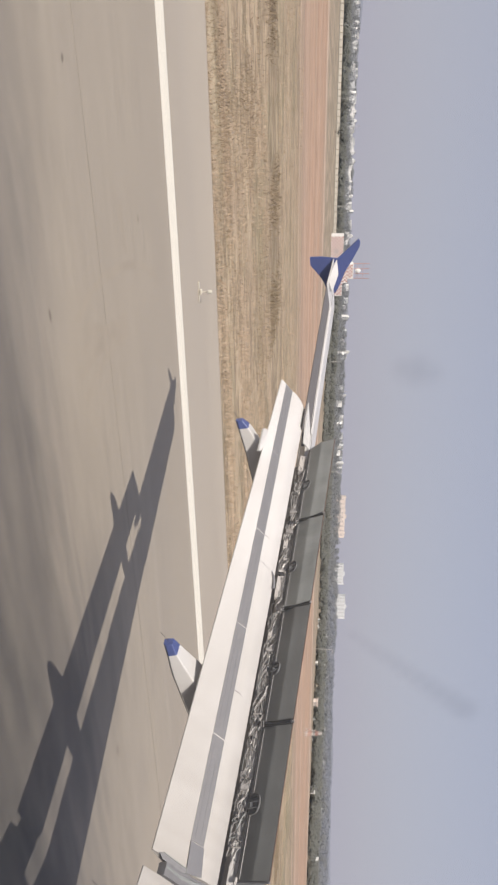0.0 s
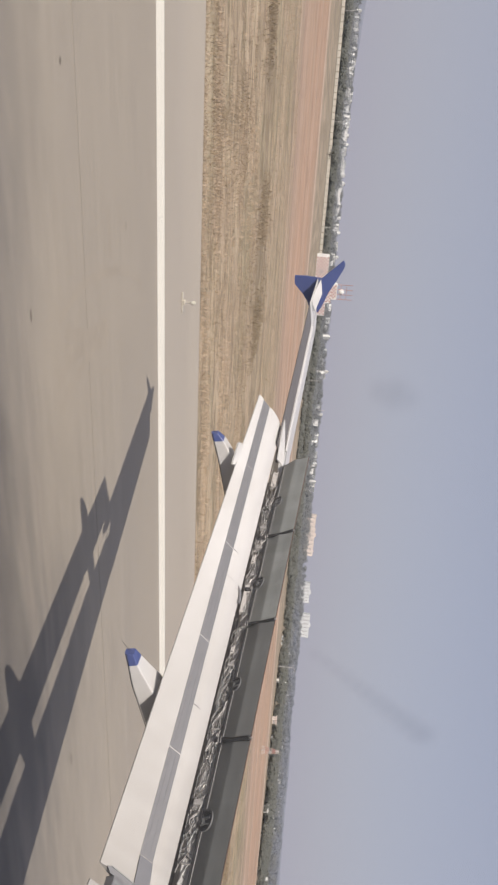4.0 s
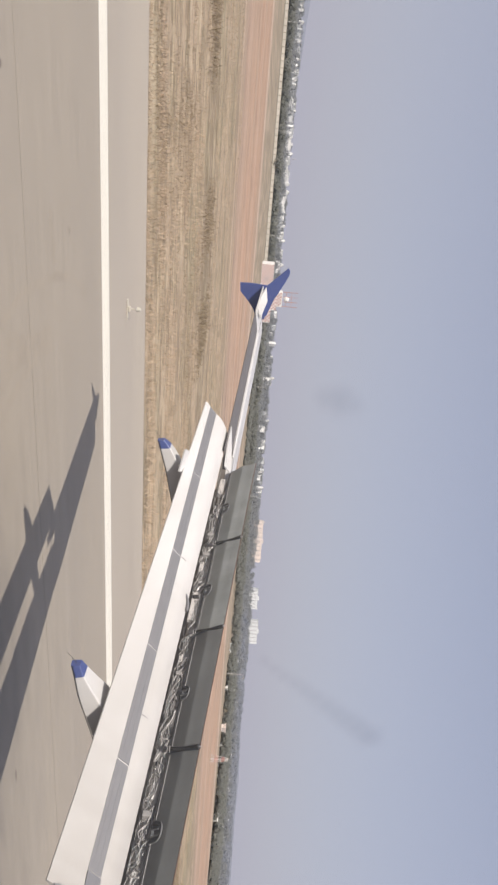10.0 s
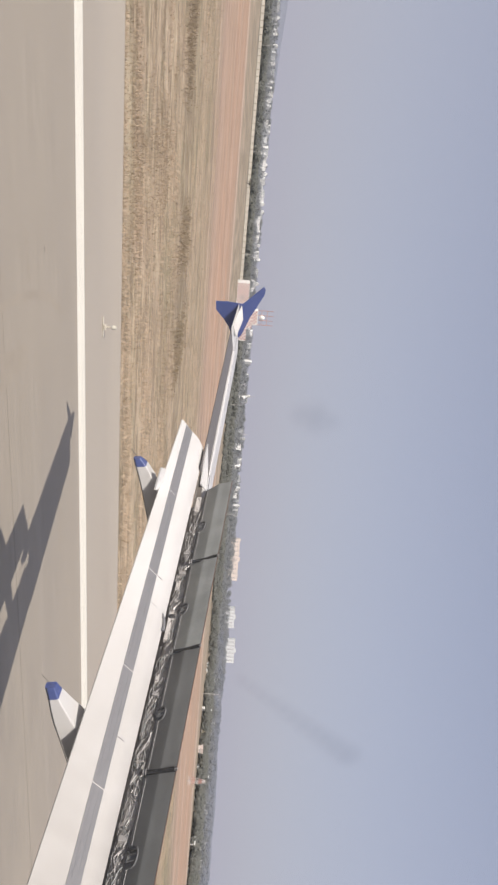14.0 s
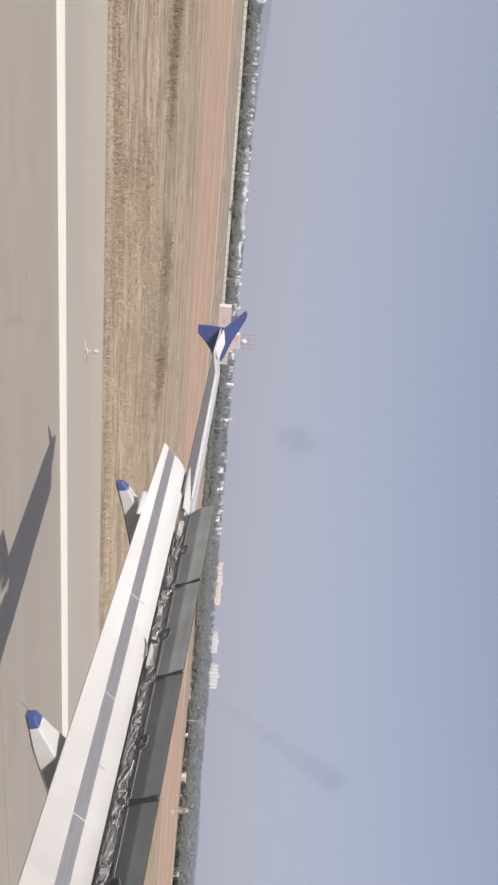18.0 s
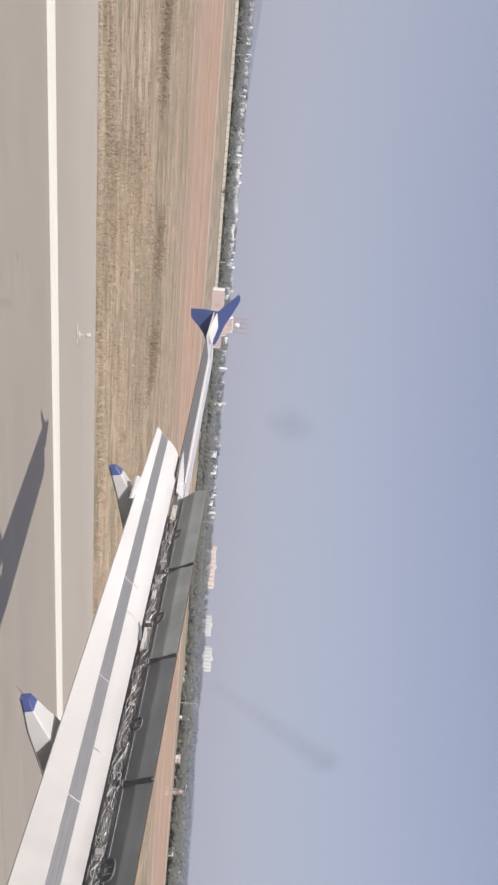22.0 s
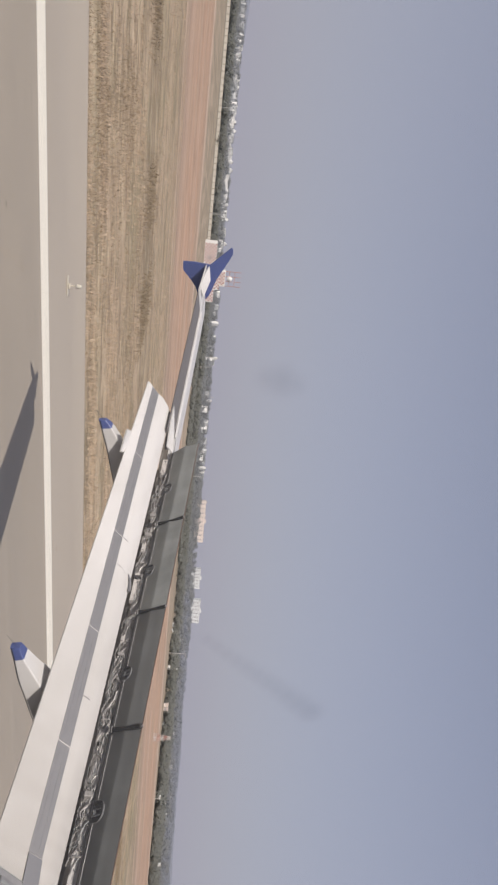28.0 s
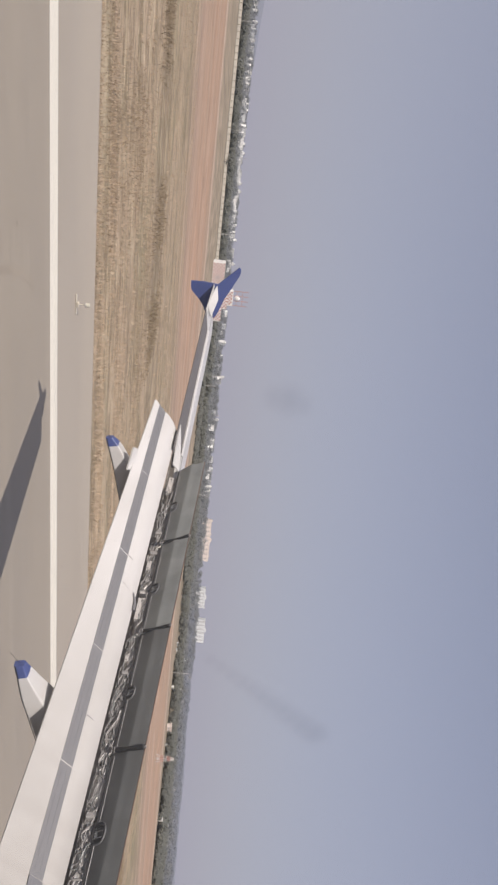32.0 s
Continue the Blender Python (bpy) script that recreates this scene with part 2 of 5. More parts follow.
LAMPGLASS = material("lamp_glass", (0.55, 0.52, 0.43), 0.2)
YELLOW = material("yellow_fixture", (0.56, 0.51, 0.42), 0.5)


def ground_material():
    """Dry grass, red soil and furrowed field in bands along the runway."""
    m = bpy.data.materials.new("airfield_ground")
    m.use_nodes = True
    n, l = m.node_tree.nodes, m.node_tree.links
    b = n["Principled BSDF"]
    b.inputs["Roughness"].default_value = 0.95
    geo = n.new("ShaderNodeNewGeometry")
    sep = n.new("ShaderNodeSeparateXYZ")
    l.new(geo.outputs["Position"], sep.inputs[0])

    def tex(scale, stretch, detail=6, rough=0.65):
        mp = n.new("ShaderNodeMapping")
        mp.inputs["Scale"].default_value = stretch
        l.new(geo.outputs["Position"], mp.inputs["Vector"])
        t = n.new("ShaderNodeTexNoise")
        t.inputs["Scale"].default_value = scale
        t.inputs["Detail"].default_value = detail
        t.inputs["Roughness"].default_value = rough
        l.new(mp.outputs[0], t.inputs["Vector"])
        return t.outputs["Fac"]

    def math_node(op, a, c):
        k = n.new("ShaderNodeMath")
        k.operation = op
        for i, v in enumerate((a, c)):
            if isinstance(v, (int, float)):
                k.inputs[i].default_value = v
            else:
                l.new(v, k.inputs[i])
        return k.outputs[0]

    wander = math_node("ADD", math_node("MULTIPLY", math_node("SUBTRACT", tex(0.06, (0.8, 0.4, 1), 5), 0.5), 22), math_node("MULTIPLY", math_node("SUBTRACT", tex(0.9, (0.6, 0.5, 1), 4), 0.5), 6))
    band = math_node("DIVIDE", math_node("ADD", sep.outputs["Y"], wander), 500)
    ramp = n.new("ShaderNodeValToRGB")
    l.new(band, ramp.inputs[0])
    stops = ((0.0, (0.44, 0.334, 0.225)), (0.066, (0.46, 0.352, 0.243)), (0.098, (0.46, 0.347, 0.24)), (0.103, (0.31, 0.238, 0.157)), (0.113, (0.32, 0.245, 0.165)), (0.121, (0.475, 0.368, 0.258)),
             (0.155, (0.45, 0.345, 0.243)), (0.163, (0.33, 0.24, 0.17)), (0.172, (0.46, 0.33, 0.245)), (0.184, (0.38, 0.265, 0.19)), (0.2, (0.46, 0.305, 0.205)), (0.25, (0.47, 0.29, 0.185)), (0.36, (0.46, 0.28, 0.175)), (0.40, (0.42, 0.275, 0.18)), (0.412, (0.52, 0.40, 0.30)), (0.45, (0.335, 0.258, 0.178)),
             (0.6, (0.32, 0.255, 0.175)), (0.93, (0.32, 0.255, 0.175)), (1.0, (0.17, 0.16, 0.11)))
    e = ramp.color_ramp.elements
    for i, (p, c) in enumerate(stops):
        k = e[i] if i < 2 else e.new(p)
        k.position, k.color = p, (*c, 1)
    last = ramp.outputs[0]

    def veil(last, fac, lo, hi, amount, tint, mask=None):
        rng = n.new("ShaderNodeMapRange")
        rng.inputs["From Min"].default_value, rng.inputs["From Max"].default_value = lo, hi
        rng.inputs["To Max"].default_value = amount
        l.new(fac, rng.inputs["Value"])
        f = rng.outputs[0] if mask is None else math_node("MULTIPLY", rng.outputs[0], mask)
        mix = n.new("ShaderNodeMix")
        mix.data_type = "RGBA"
        l.new(f, mix.inputs["Factor"])
        l.new(last, mix.inputs["A"])
        mix.inputs["B"].default_value = (*tint, 1)
        return mix.outputs["Result"]

    def between_y(lo, hi, soft):
        a = n.new("ShaderNodeMapRange")
        a.inputs["From Min"].default_value, a.inputs["From Max"].default_value = lo - soft, lo + soft
        c = n.new("ShaderNodeMapRange")
        c.inputs["From Min"].default_value, c.inputs["From Max"].default_value = hi + soft, hi - soft
        for k in (a, c):
            l.new(sep.outputs["Y"], k.inputs["Value"])
        return math_node("MULTIPLY", a.outputs[0], c.outputs[0])

    def track(last, y, half, tint, amount):
        """A wheel track along the runway's line, wavering a little and broken up."""
        d = math_node("ABSOLUTE", math_node("SUBTRACT", math_node("ADD", sep.outputs["Y"], math_node("MULTIPLY", math_node("SUBTRACT", tex(0.04, (0.5, 0.05, 1), 3), 0.5), half * 5)), y), 0)
        near = n.new("ShaderNodeMapRange")
        near.inputs["From Min"].default_value, near.inputs["From Max"].default_value = half, half * 0.4
        l.new(d, near.inputs["Value"])
        return veil(last, tex(0.3, (0.15, 1, 1), 4), 0.32, 0.52, amount, tint, near.outputs[0])

    grass = between_y(20, 88, 6)
    last = veil(last, tex(0.30, (0.8, 0.8, 1), 8, 0.7), 0.48, 0.58, 0.5, (0.23, 0.165, 0.095), grass)
    last = veil(last, tex(0.06, (0.6, 1.1, 1)), 0.48, 0.60, 0.45, (0.26, 0.205, 0.12), grass)
    last = veil(last, tex(2.2, (0.6, 0.5, 1), 8, 0.8), 0.48, 0.60, 0.6, (0.18, 0.13, 0.072), grass)
    last = veil(last, tex(1.7, (0.6, 0.5, 1), 8, 0.8), 0.53, 0.63, 0.5, (0.54, 0.43, 0.29), grass)
    last = veil(last, tex(0.8, (0.05, 1.0, 1), 6, 0.7), 0.47, 0.60, 0.9, (0.205, 0.15, 0.085), grass)
    last = veil(last, tex(0.5, (0.06, 1.0, 1), 6, 0.7), 0.52, 0.64, 0.55, (0.50, 0.385, 0.25), grass)
    last = veil(last, tex(0.05, (0.5, 0.7, 1), 5), 0.50, 0.60, 0.35, (0.36, 0.26, 0.16), grass)
    last = veil(last, tex(0.34, (0.45, 0.8, 1), 7, 0.72), 0.51, 0.58, 0.75, (0.185, 0.15, 0.08), grass)
    last = veil(last, tex(0.4, (0.3, 0.9, 1), 7, 0.72), 0.53, 0.61, 0.65, (0.57, 0.455, 0.3), grass)
    last = veil(last, tex(0.6, (0.5, 0.5, 1), 7, 0.75), 0.42, 0.53, 0.8, (0.185, 0.145, 0.082), between_y(28.4, 30.2, 0.5))
    last = veil(last, tex(2.6, (0.22, 0.9, 1), 6, 0.7), 0.50, 0.58, 0.75, (0.19, 0.14, 0.078), grass)
    last = veil(last, tex(2.3, (0.2, 0.8, 1), 6, 0.7), 0.53, 0.60, 0.6, (0.56, 0.455, 0.31), grass)
    last = veil(last, tex(0.07, (0.5, 0.9, 1), 5), 0.53, 0.62, 0.6, (0.21, 0.185, 0.10), grass)
    last = veil(last, tex(0.3, (0.5, 0.12, 1), 6), 0.45, 0.55, 0.7, (0.17, 0.13, 0.075), between_y(52, 55, 1.5))
    last = veil(last, tex(0.16, (0.3, 1.0, 1)), 0.50, 0.60, 0.8, (0.52, 0.43, 0.29), between_y(26, 33.5, 1.5))
    last = veil(last, tex(0.25, (0.04, 1.0, 1)), 0.46, 0.58, 0.65, (0.27, 0.19, 0.13), between_y(84, 215, 8))
    last = veil(last, tex(0.12, (0.05, 1.0, 1)), 0.50, 0.60, 0.6, (0.50, 0.38, 0.28), between_y(84, 215, 8))
    last = veil(last, tex(0.03, (0.8, 1.0, 1)), 0.48, 0.62, 0.5, (0.36, 0.28, 0.195), between_y(100, 200, 8))
    last = veil(last, tex(0.5, (0.3, 0.2, 1), 6, 0.75), 0.50, 0.62, 0.5, (0.25, 0.16, 0.105), between_y(92, 200, 4))
    last = veil(last, tex(0.2, (0.35, 0.8, 1), 7, 0.7), 0.50, 0.56, 0.9, (0.46, 0.235, 0.13), between_y(-47, -35, 3))
    last = veil(last, tex(0.5, (0.6, 0.6, 1), 7, 0.75), 0.47, 0.58, 0.7, (0.19, 0.155, 0.085), between_y(-52, -28, 1))
    for y, half, tint, amount in ((78.5, 0.8, (0.30, 0.225, 0.15), 0.7), (85.0, 0.9, (0.60, 0.46, 0.35), 0.8), (88.0, 0.8, (0.29, 0.195, 0.135), 0.7), (98.0, 1.0, (0.58, 0.42, 0.31), 0.8),
                                  (102.0, 0.8, (0.33, 0.22, 0.15), 0.6), (118.0, 1.2, (0.56, 0.41, 0.31), 0.7), (152.0, 1.8, (0.58, 0.43, 0.33), 0.75), (190.0, 2.6, (0.34, 0.23, 0.16), 0.6), (205.0, 4.0, (0.62, 0.48, 0.36), 0.85), (270.0, 5.0, (0.5, 0.39, 0.28), 0.6)):
        last = track(last, y, half, tint, amount)
    # furrows of the far field, slightly slanting
    drift = n.new("ShaderNodeCombineXYZ")
    l.new(math_node("MULTIPLY", math_node("SUBTRACT", sep.outputs["X"], math_node("MULTIPLY", sep.outputs["Y"], 0.16)), 0.2), drift.inputs[0])
    l.new(math_node("MULTIPLY", sep.outputs["Y"], 0.022), drift.inputs[1])
    t = n.new("ShaderNodeTexNoise")
    t.inputs["Scale"].default_value = 1.0
    t.inputs["Detail"].default_value = 4
    l.new(drift.outputs[0], t.inputs["Vector"])
    last = veil(last, t.outputs["Fac"], 0.46, 0.60, 0.7, (0.22, 0.175, 0.112), between_y(215, 520, 8))
    last = veil(last, t.outputs["Fac"], 0.46, 0.36, 0.6, (0.44, 0.35, 0.25), between_y(215, 520, 8))
    last = veil(last, tex(0.02, (0.4, 1, 1)), 0.5, 0.7, 0.45, (0.27, 0.22, 0.145), between_y(220, 520, 20))
    l.new(last, b.inputs["Base Color"])
    bp = n.new("ShaderNodeBump")
    bp.inputs["Strength"].default_value = 0.5
    bp.inputs["Distance"].default_value = 0.15
    l.new(tex(1.2, (0.4, 1, 1)), bp.inputs["Height"])
    l.new(bp.outputs[0], b.inputs["Normal"])
    return m


GROUND = ground_material()
SCUFF = material("tyre_scuff", (0.335, 0.288, 0.228), 0.9, 0, 0.3, 3, 0.95, 1.1, tint=(0.375, 0.323, 0.253))


def grass_material():
    m = bpy.data.materials.new("dry_grass")
    m.use_nodes = True
    n, l = m.node_tree.nodes, m.node_tree.links
    b = n["Principled BSDF"]
    b.inputs["Roughness"].default_value = 0.9
    geo = n.new("ShaderNodeNewGeometry")
    ramp = n.new("ShaderNodeValToRGB")
    e = ramp.color_ramp.elements
    e[0].position, e[0].color = 0.0, (0.30, 0.226, 0.148, 1)
    e[1].position, e[1].color = 1.0, (0.58, 0.465, 0.34, 1)
    k = e.new(0.35)
    k.color = (0.455, 0.347, 0.237, 1)
    l.new(geo.outputs["Random Per Island"], ramp.inputs[0])
    l.new(ramp.outputs[0], b.inputs["Base Color"])
    return m


GRASS = grass_material()
STALK = material("brown_stalks", (0.36, 0.277, 0.182), 0.9, 0, 0.4, 2.0, 0.4, 0.3)
SPOT = material("dark_spot", (0.20, 0.168, 0.13), 0.95, 0, 0.4, 4.0, 0.4, 0.6)
WEED = material("weeds", (0.30, 0.232, 0.15), 0.9, 0, 0.4, 2.0, 0.4, 0.3)


# ---- mesh helpers ----
def mesh_object(name, bm, mat, smooth=False):
    bmesh.ops.recalc_face_normals(bm, faces=bm.faces)
    for e in bm.edges if smooth else ():
        if e.is_manifold and e.calc_face_angle() > radians(38):
            e.smooth = False
    me = bpy.data.meshes.new(name)
    bm.to_mesh(me)
    bm.free()
    for mt in mat if isinstance(mat, (list, tuple)) else (mat,):
        me.materials.append(mt)
    if smooth:
        for p in me.polygons:
            p.use_smooth = True
    return new(name, me)


def part(name, bm, mat, parent, label="", smooth=False):
    ob = mesh_object(name, bm, mat, smooth)
    ob.parent = parent
    if label:
        ob["label"] = label
    return ob


def thing(name, label, category, at=(0, 0, 0), group="", kind=""):
    ob = new(name)
    ob.location = at
    return tagged(ob, label, category, group, kind)


def box(bm, lo, hi, bevel=0.0):
    r = bmesh.ops.create_cube(bm, size=1.0)
    lo, hi = Vector(lo), Vector(hi)
    for v in r["verts"]:
        v.co = (lo + hi) / 2 + Vector([a * c for a, c in zip(v.co, hi - lo)])
    if bevel:
        es = {e for v in r["verts"] for e in v.link_edges}
        bmesh.ops.bevel(bm, geom=list(es), offset=bevel, segments=1, affect="EDGES")
    return bm


def loft(bm, rings, closed=True, caps=True):
    vs = [[bm.verts.new(p) for p in ring] for ring in rings]
    for a, b in zip(vs, vs[1:]):
        k = len(a)
        for i in range(k if closed else k - 1):
            bm.faces.new((a[i], a[(i + 1) % k], b[(i + 1) % k], b[i]))
    if caps and closed:
        bm.faces.new(vs[0])
        bm.faces.new(list(reversed(vs[-1])))
    return bm


def tube(bm, pts, r, k=6):
    rings = []
    for i, p in enumerate(pts):
        p = Vector(p)
        d = (Vector(pts[min(i + 1, len(pts) - 1)]) - Vector(pts[max(i - 1, 0)])).normalized()
        s = d.cross(Vector((0.3, 0.2, 1))).normalized()
        w = d.cross(s)
        rings.append([p + r * (math.cos(a) * s + math.sin(a) * w) for a in [2 * math.pi * j / k for j in range(k)]])
    return loft(bm, rings)


def plate(bm, corners, thick, normal):
    """A flat polygon with thickness along -normal."""
    nrm = Vector(normal).normalized() * thick
    return loft(bm, [[Vector(c) for c in corners], [Vector(c) - nrm for c in corners]])


def lerp(a, b, t):
    return Vector(a).lerp(Vector(b), t)


# ---- ground, runway ----
bm = bmesh.new()
for quad in [((-4800, -4800), (4800, 4800))]:
    (x0, y0), (x1, y1) = quad
    bm.faces.new([bm.verts.new(p) for p in ((x0, y0, -0.06), (x1, y0, -0.06), (x1, y1, -0.06), (x0, y1, -0.06))])
tagged(mesh_object("ground", bm, GROUND), "flat airfield of dry grass and reddish soil", "ground", kind="structure")
EDGE = 28.4
bm = bmesh.new()
plate(bm, [(-1500, -EDGE, 0), (2500, -EDGE, 0), (2500, EDGE, 0), (-1500, EDGE, 0)], 0.3, (0, 0, 1))
runway = tagged(mesh_object("runway", bm, CONCRETE), "pale beige concrete runway with faint streaks", "runway", kind="structure")
for s in (1, -1):
    bm = bmesh.new()
    plate(bm, [(-1500, s * 21.8 - 0.445, 0.004), (2500, s * 21.8 - 0.445, 0.004), (2500, s * 21.8 + 0.445, 0.004), (-1500, s * 21.8 + 0.445, 0.004)], 0.006, (0, 0, 1))
    part("edge_line", bm, PAINT, runway, "solid white painted runway edge line")
for y in (7.6, 15.25, -7.6, -15.25):
    bm = bmesh.new()
    plate(bm, [(-400, y - 0.012, 0.004), (900, y - 0.012, 0.004), (900, y + 0.012, 0.004), (-400, y + 0.012, 0.004)], 0.006, (0, 0, 1))
    part("joint", bm, JOINT, runway)

# ---- aircraft ----
plane = thing("airliner", "white airliner, blue wingtip, flaps lowered, spoilers raised, on the runway", "airplane")
# flap: rails from the inboard to the outboard end
FN = Vector((-0.694, -0.326, 0.641))
F_TE = ((7.204, 6.45, 2.766), (4.782, 13.2, 3.578))
F_GA = ((7.497, 6.45, 3.080), (4.862, 13.2, 3.654))
F_GF = ((7.619, 6.45, 3.213), (4.991, 13.2, 3.758))
F_LE = ((7.774, 6.45, 3.383), (5.286, 13.2, 3.960))


def rail(r, y):
    return lerp(r[0], r[1], (y - 6.45) / 6.75)


def flap_section(y, dx=0.0, dz=0.0):
    te, ga, gf, le = (rail(r, y) for r in (F_TE, F_GA, F_GF, F_LE))
    c = (le - te).length
    nose = le + Vector((0.055, 0, 0.030))
    nose.z -= 0.014
    arc = [gf.lerp(nose, k) + Vector((-0.55, 0, 0.83)) * (0.034 * math.sin(math.pi * k ** 0.8)) for k in (0.2, 0.42, 0.62, 0.78, 0.9)]
    ring = [te, te.lerp(ga, 0.5) + Vector((-0.004, 0, 0.006)), ga, gf, *arc, nose,
            nose + Vector((0.045 * c, 0, -0.03 * c)), nose + Vector((0.07 * c, 0, -0.10 * c)), nose + Vector((0.05 * c, 0, -0.2 * c)),
            te.lerp(le, 0.5) + Vector((0.14 * c, 0, -0.13 * c)), te + Vector((0.01, 0, -0.014))]
    return [p + Vector((dx, 0, dz)) for p in ring]


bm = loft(bmesh.new(), [flap_section(6.45 + 6.75 * i / 6) for i in range(7)])
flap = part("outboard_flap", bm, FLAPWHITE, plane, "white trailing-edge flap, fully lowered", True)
for y0, y1 in ((6.72, 7.775), (7.79, 9.117), (9.13, 10.485), (10.50, 11.847), (11.86, 13.19)):
    up = Vector((-0.55, 0, 0.8)) * 0.004
    bm = plate(bmesh.new(), [rail(F_GA, y0) + up, rail(F_GA, y1) + up, rail(F_GF, y1) + up, rail(F_GF, y0) + up], 0.006, (-0.55, 0, 0.8))
    part("grey_panel", bm, GREY, flap, "grey painted strip along the flap")
    for k in (0.28, 0.66):
        part("strip_line", tube(bmesh.new(), [rail(F_GA, y).lerp(rail(F_GF, y), k) + up * 0.7 for y in (y0 + 0.03, y1 - 0.03)], 0.003, 4), STRIP, flap)
tab = [(5.31, 11.66, 3.345), (5.06, 11.92, 3.40), (5.14, 12.02, 3.46), (5.37, 11.75, 3.43)]
part("flap_tab", plate(bmesh.new(), tab, 0.03, (-0.5, 0, 0.85)), WHITE, flap)
bm = loft(bmesh.new(), [[Vector((p.x, y, p.z - (6.45 - y) * 0.06)) for p in flap_section(6.45, -0.03, -0.03)] for y in (2.05, 4.2, 6.25)])
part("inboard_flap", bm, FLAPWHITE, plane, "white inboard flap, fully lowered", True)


# wing box: y, rear upper edge (x, z), leading edge (x, z), thickness
STATIONS = ((1.9, 8.05, 3.2, 13.2, 3.0, 0.75), (6.4, 8.36, 3.56, 10.75, 3.42, 0.42), (12.98, 6.1, 4.06, 7.2, 3.99, 0.24),
            (13.25, 5.62, 4.09, 7.1, 4.02, 0.22), (16.95, 4.20, 4.35, 5.15, 4.33, 0.09))


def wing_section(y, xr, zr, xl, zl, t):
    up = ((0.0, 0.0), (0.25, 0.055), (0.5, 0.075), (0.75, 0.055), (0.92, 0.0))
    ring = [Vector((xr + (xl - xr) * a, y, zr + (zl - zr) * a + b * (0.6 + t))) for a, b in up]
    ring.append(Vector((xl, y, zl - 0.1 * t)))
    for a, b in ((0.92, 0.45), (0.6, 0.85), (0.3, 0.9), (0.0, 0.35)):
        ring.append(Vector((xr + (xl - xr) * a, y, zr + (zl - zr) * a - b * t)))
    return ring


part("wing_box", loft(bmesh.new(), [wing_section(*s) for s in STATIONS]), WHITE, plane, "white upper wing skin", True)
pts = []
for st in STATIONS[2:]:
    ring = wing_section(*st)
    pts.append(ring[0].lerp(ring[1], 0.4) + Vector((0, 0, 0.003)))
part("skin_seam", tube(bmesh.new(), pts, 0.004, 5), AILERON, plane, "seam along the outer wing skin")
# aileron outboard of the flap
def aileron_section(h, te):
    h, te = Vector(h), Vector(te)
    return [h + Vector((0, 0, -0.004)), te, te + Vector((0.01, 0, -0.012)), h + Vector((0, 0, -0.11))]


part("aileron", loft(bmesh.new(), [aileron_section((5.79, 12.75, 4.048), (5.39, 12.75, 3.96)), aileron_section((5.60, 13.27, 4.085), (5.19, 13.27, 4.0)), aileron_section((4.45, 16.3, 4.30), (4.02, 16.3, 4.235))]), AILERON, plane, "grey aileron at the wing's trailing edge")
part("hinge_cover", loft(bmesh.new(), [[Vector((x, y, z)), Vector((x + 0.035, y, z + 0.026)), Vector((x + 0.055, y, z + 0.015)), Vector((x + 0.03, y, z - 0.02))] for x, y, z in ((5.68, 13.05, 4.083), (4.46, 16.3, 4.312))]), FLAPWHITE, plane, "white cover strip along the aileron hinge")
part("trailing_edge_panel", plate(bmesh.new(), [(5.74, 12.55, 4.085), (5.55, 12.93, 4.075), (5.24, 13.30, 4.03), (5.37, 12.95, 4.01), (5.62, 12.55, 3.99)], 0.02, (-0.2, 0, 1)), WHITE, plane)
part("wing_tip", loft(bmesh.new(), [[Vector(p) for p in ((4.45, 16.3, 4.30), (4.02, 16.3, 4.235), (4.03, 16.3, 4.222), (4.45, 16.3, 4.2))],
                                     [Vector(p) for p in ((4.20, 17.03, 4.36), (3.69, 17.03, 4.35), (3.70, 17.03, 4.33), (4.2, 17.03, 4.29))]]), WHITE, plane)

# added plate, tilted sunward, shapes the bright highlight at the fence root
part("tip_highlight", plate(bmesh.new(), [(4.2, 16.4, 4.345), (3.98, 16.45, 4.262), (3.84, 16.75, 4.33), (3.715, 17.025, 4.41), (3.95, 16.8, 4.455)], 0.02, (-0.4, -0.2, 0.9)), WHITE, plane, "white plate tilted to the sun as the highlight at the root of the fence")
# wingtip fence: an upper and a lower fin on one plate
LOWER = [(3.668, 3.86), (3.66, 4.10), (3.686, 4.42), (4.40, 4.40), (4.453, 4.263), (4.191, 4.162), (4.038, 4.053), (3.911, 3.934), (3.841, 3.87)]
UPPER = [(3.686, 4.42), (3.548, 4.566), (3.298, 4.83), (3.36, 4.865), (3.455, 4.857), (3.718, 4.722), (3.974, 4.583), (4.306, 4.457), (4.40, 4.40)]
fence = part("wingtip_fence", loft(bmesh.new(), [[Vector((x, 17.03 + (4.4 - z) * 0.02, z)) for x, z in LOWER], [Vector((x, 17.08, z)) for x, z in LOWER]]), BLUE, plane, "blue swept wingtip fence")
part("upper_fin", loft(bmesh.new(), [[Vector((x, 17.03 + (z - 4.4) * 0.06, z)) for x, z in UPPER], [Vector((x, 17.08 + (z - 4.4) * 0.06, z)) for x, z in UPPER]]), BLUE, fence)

# flap track fairings: x, underside, top, half width along each one
FAIR_MID = ((6.21, 2.532, 2.645, 0.052), (6.345, 2.571, 2.70, 0.10), (6.57, 2.62, 2.83, 0.15), (6.79, 2.70, 2.955, 0.20), (7.18, 2.806, 3.06, 0.22), (8.0, 3.0, 3.25, 0.2), (8.7, 3.2, 3.3, 0.05))
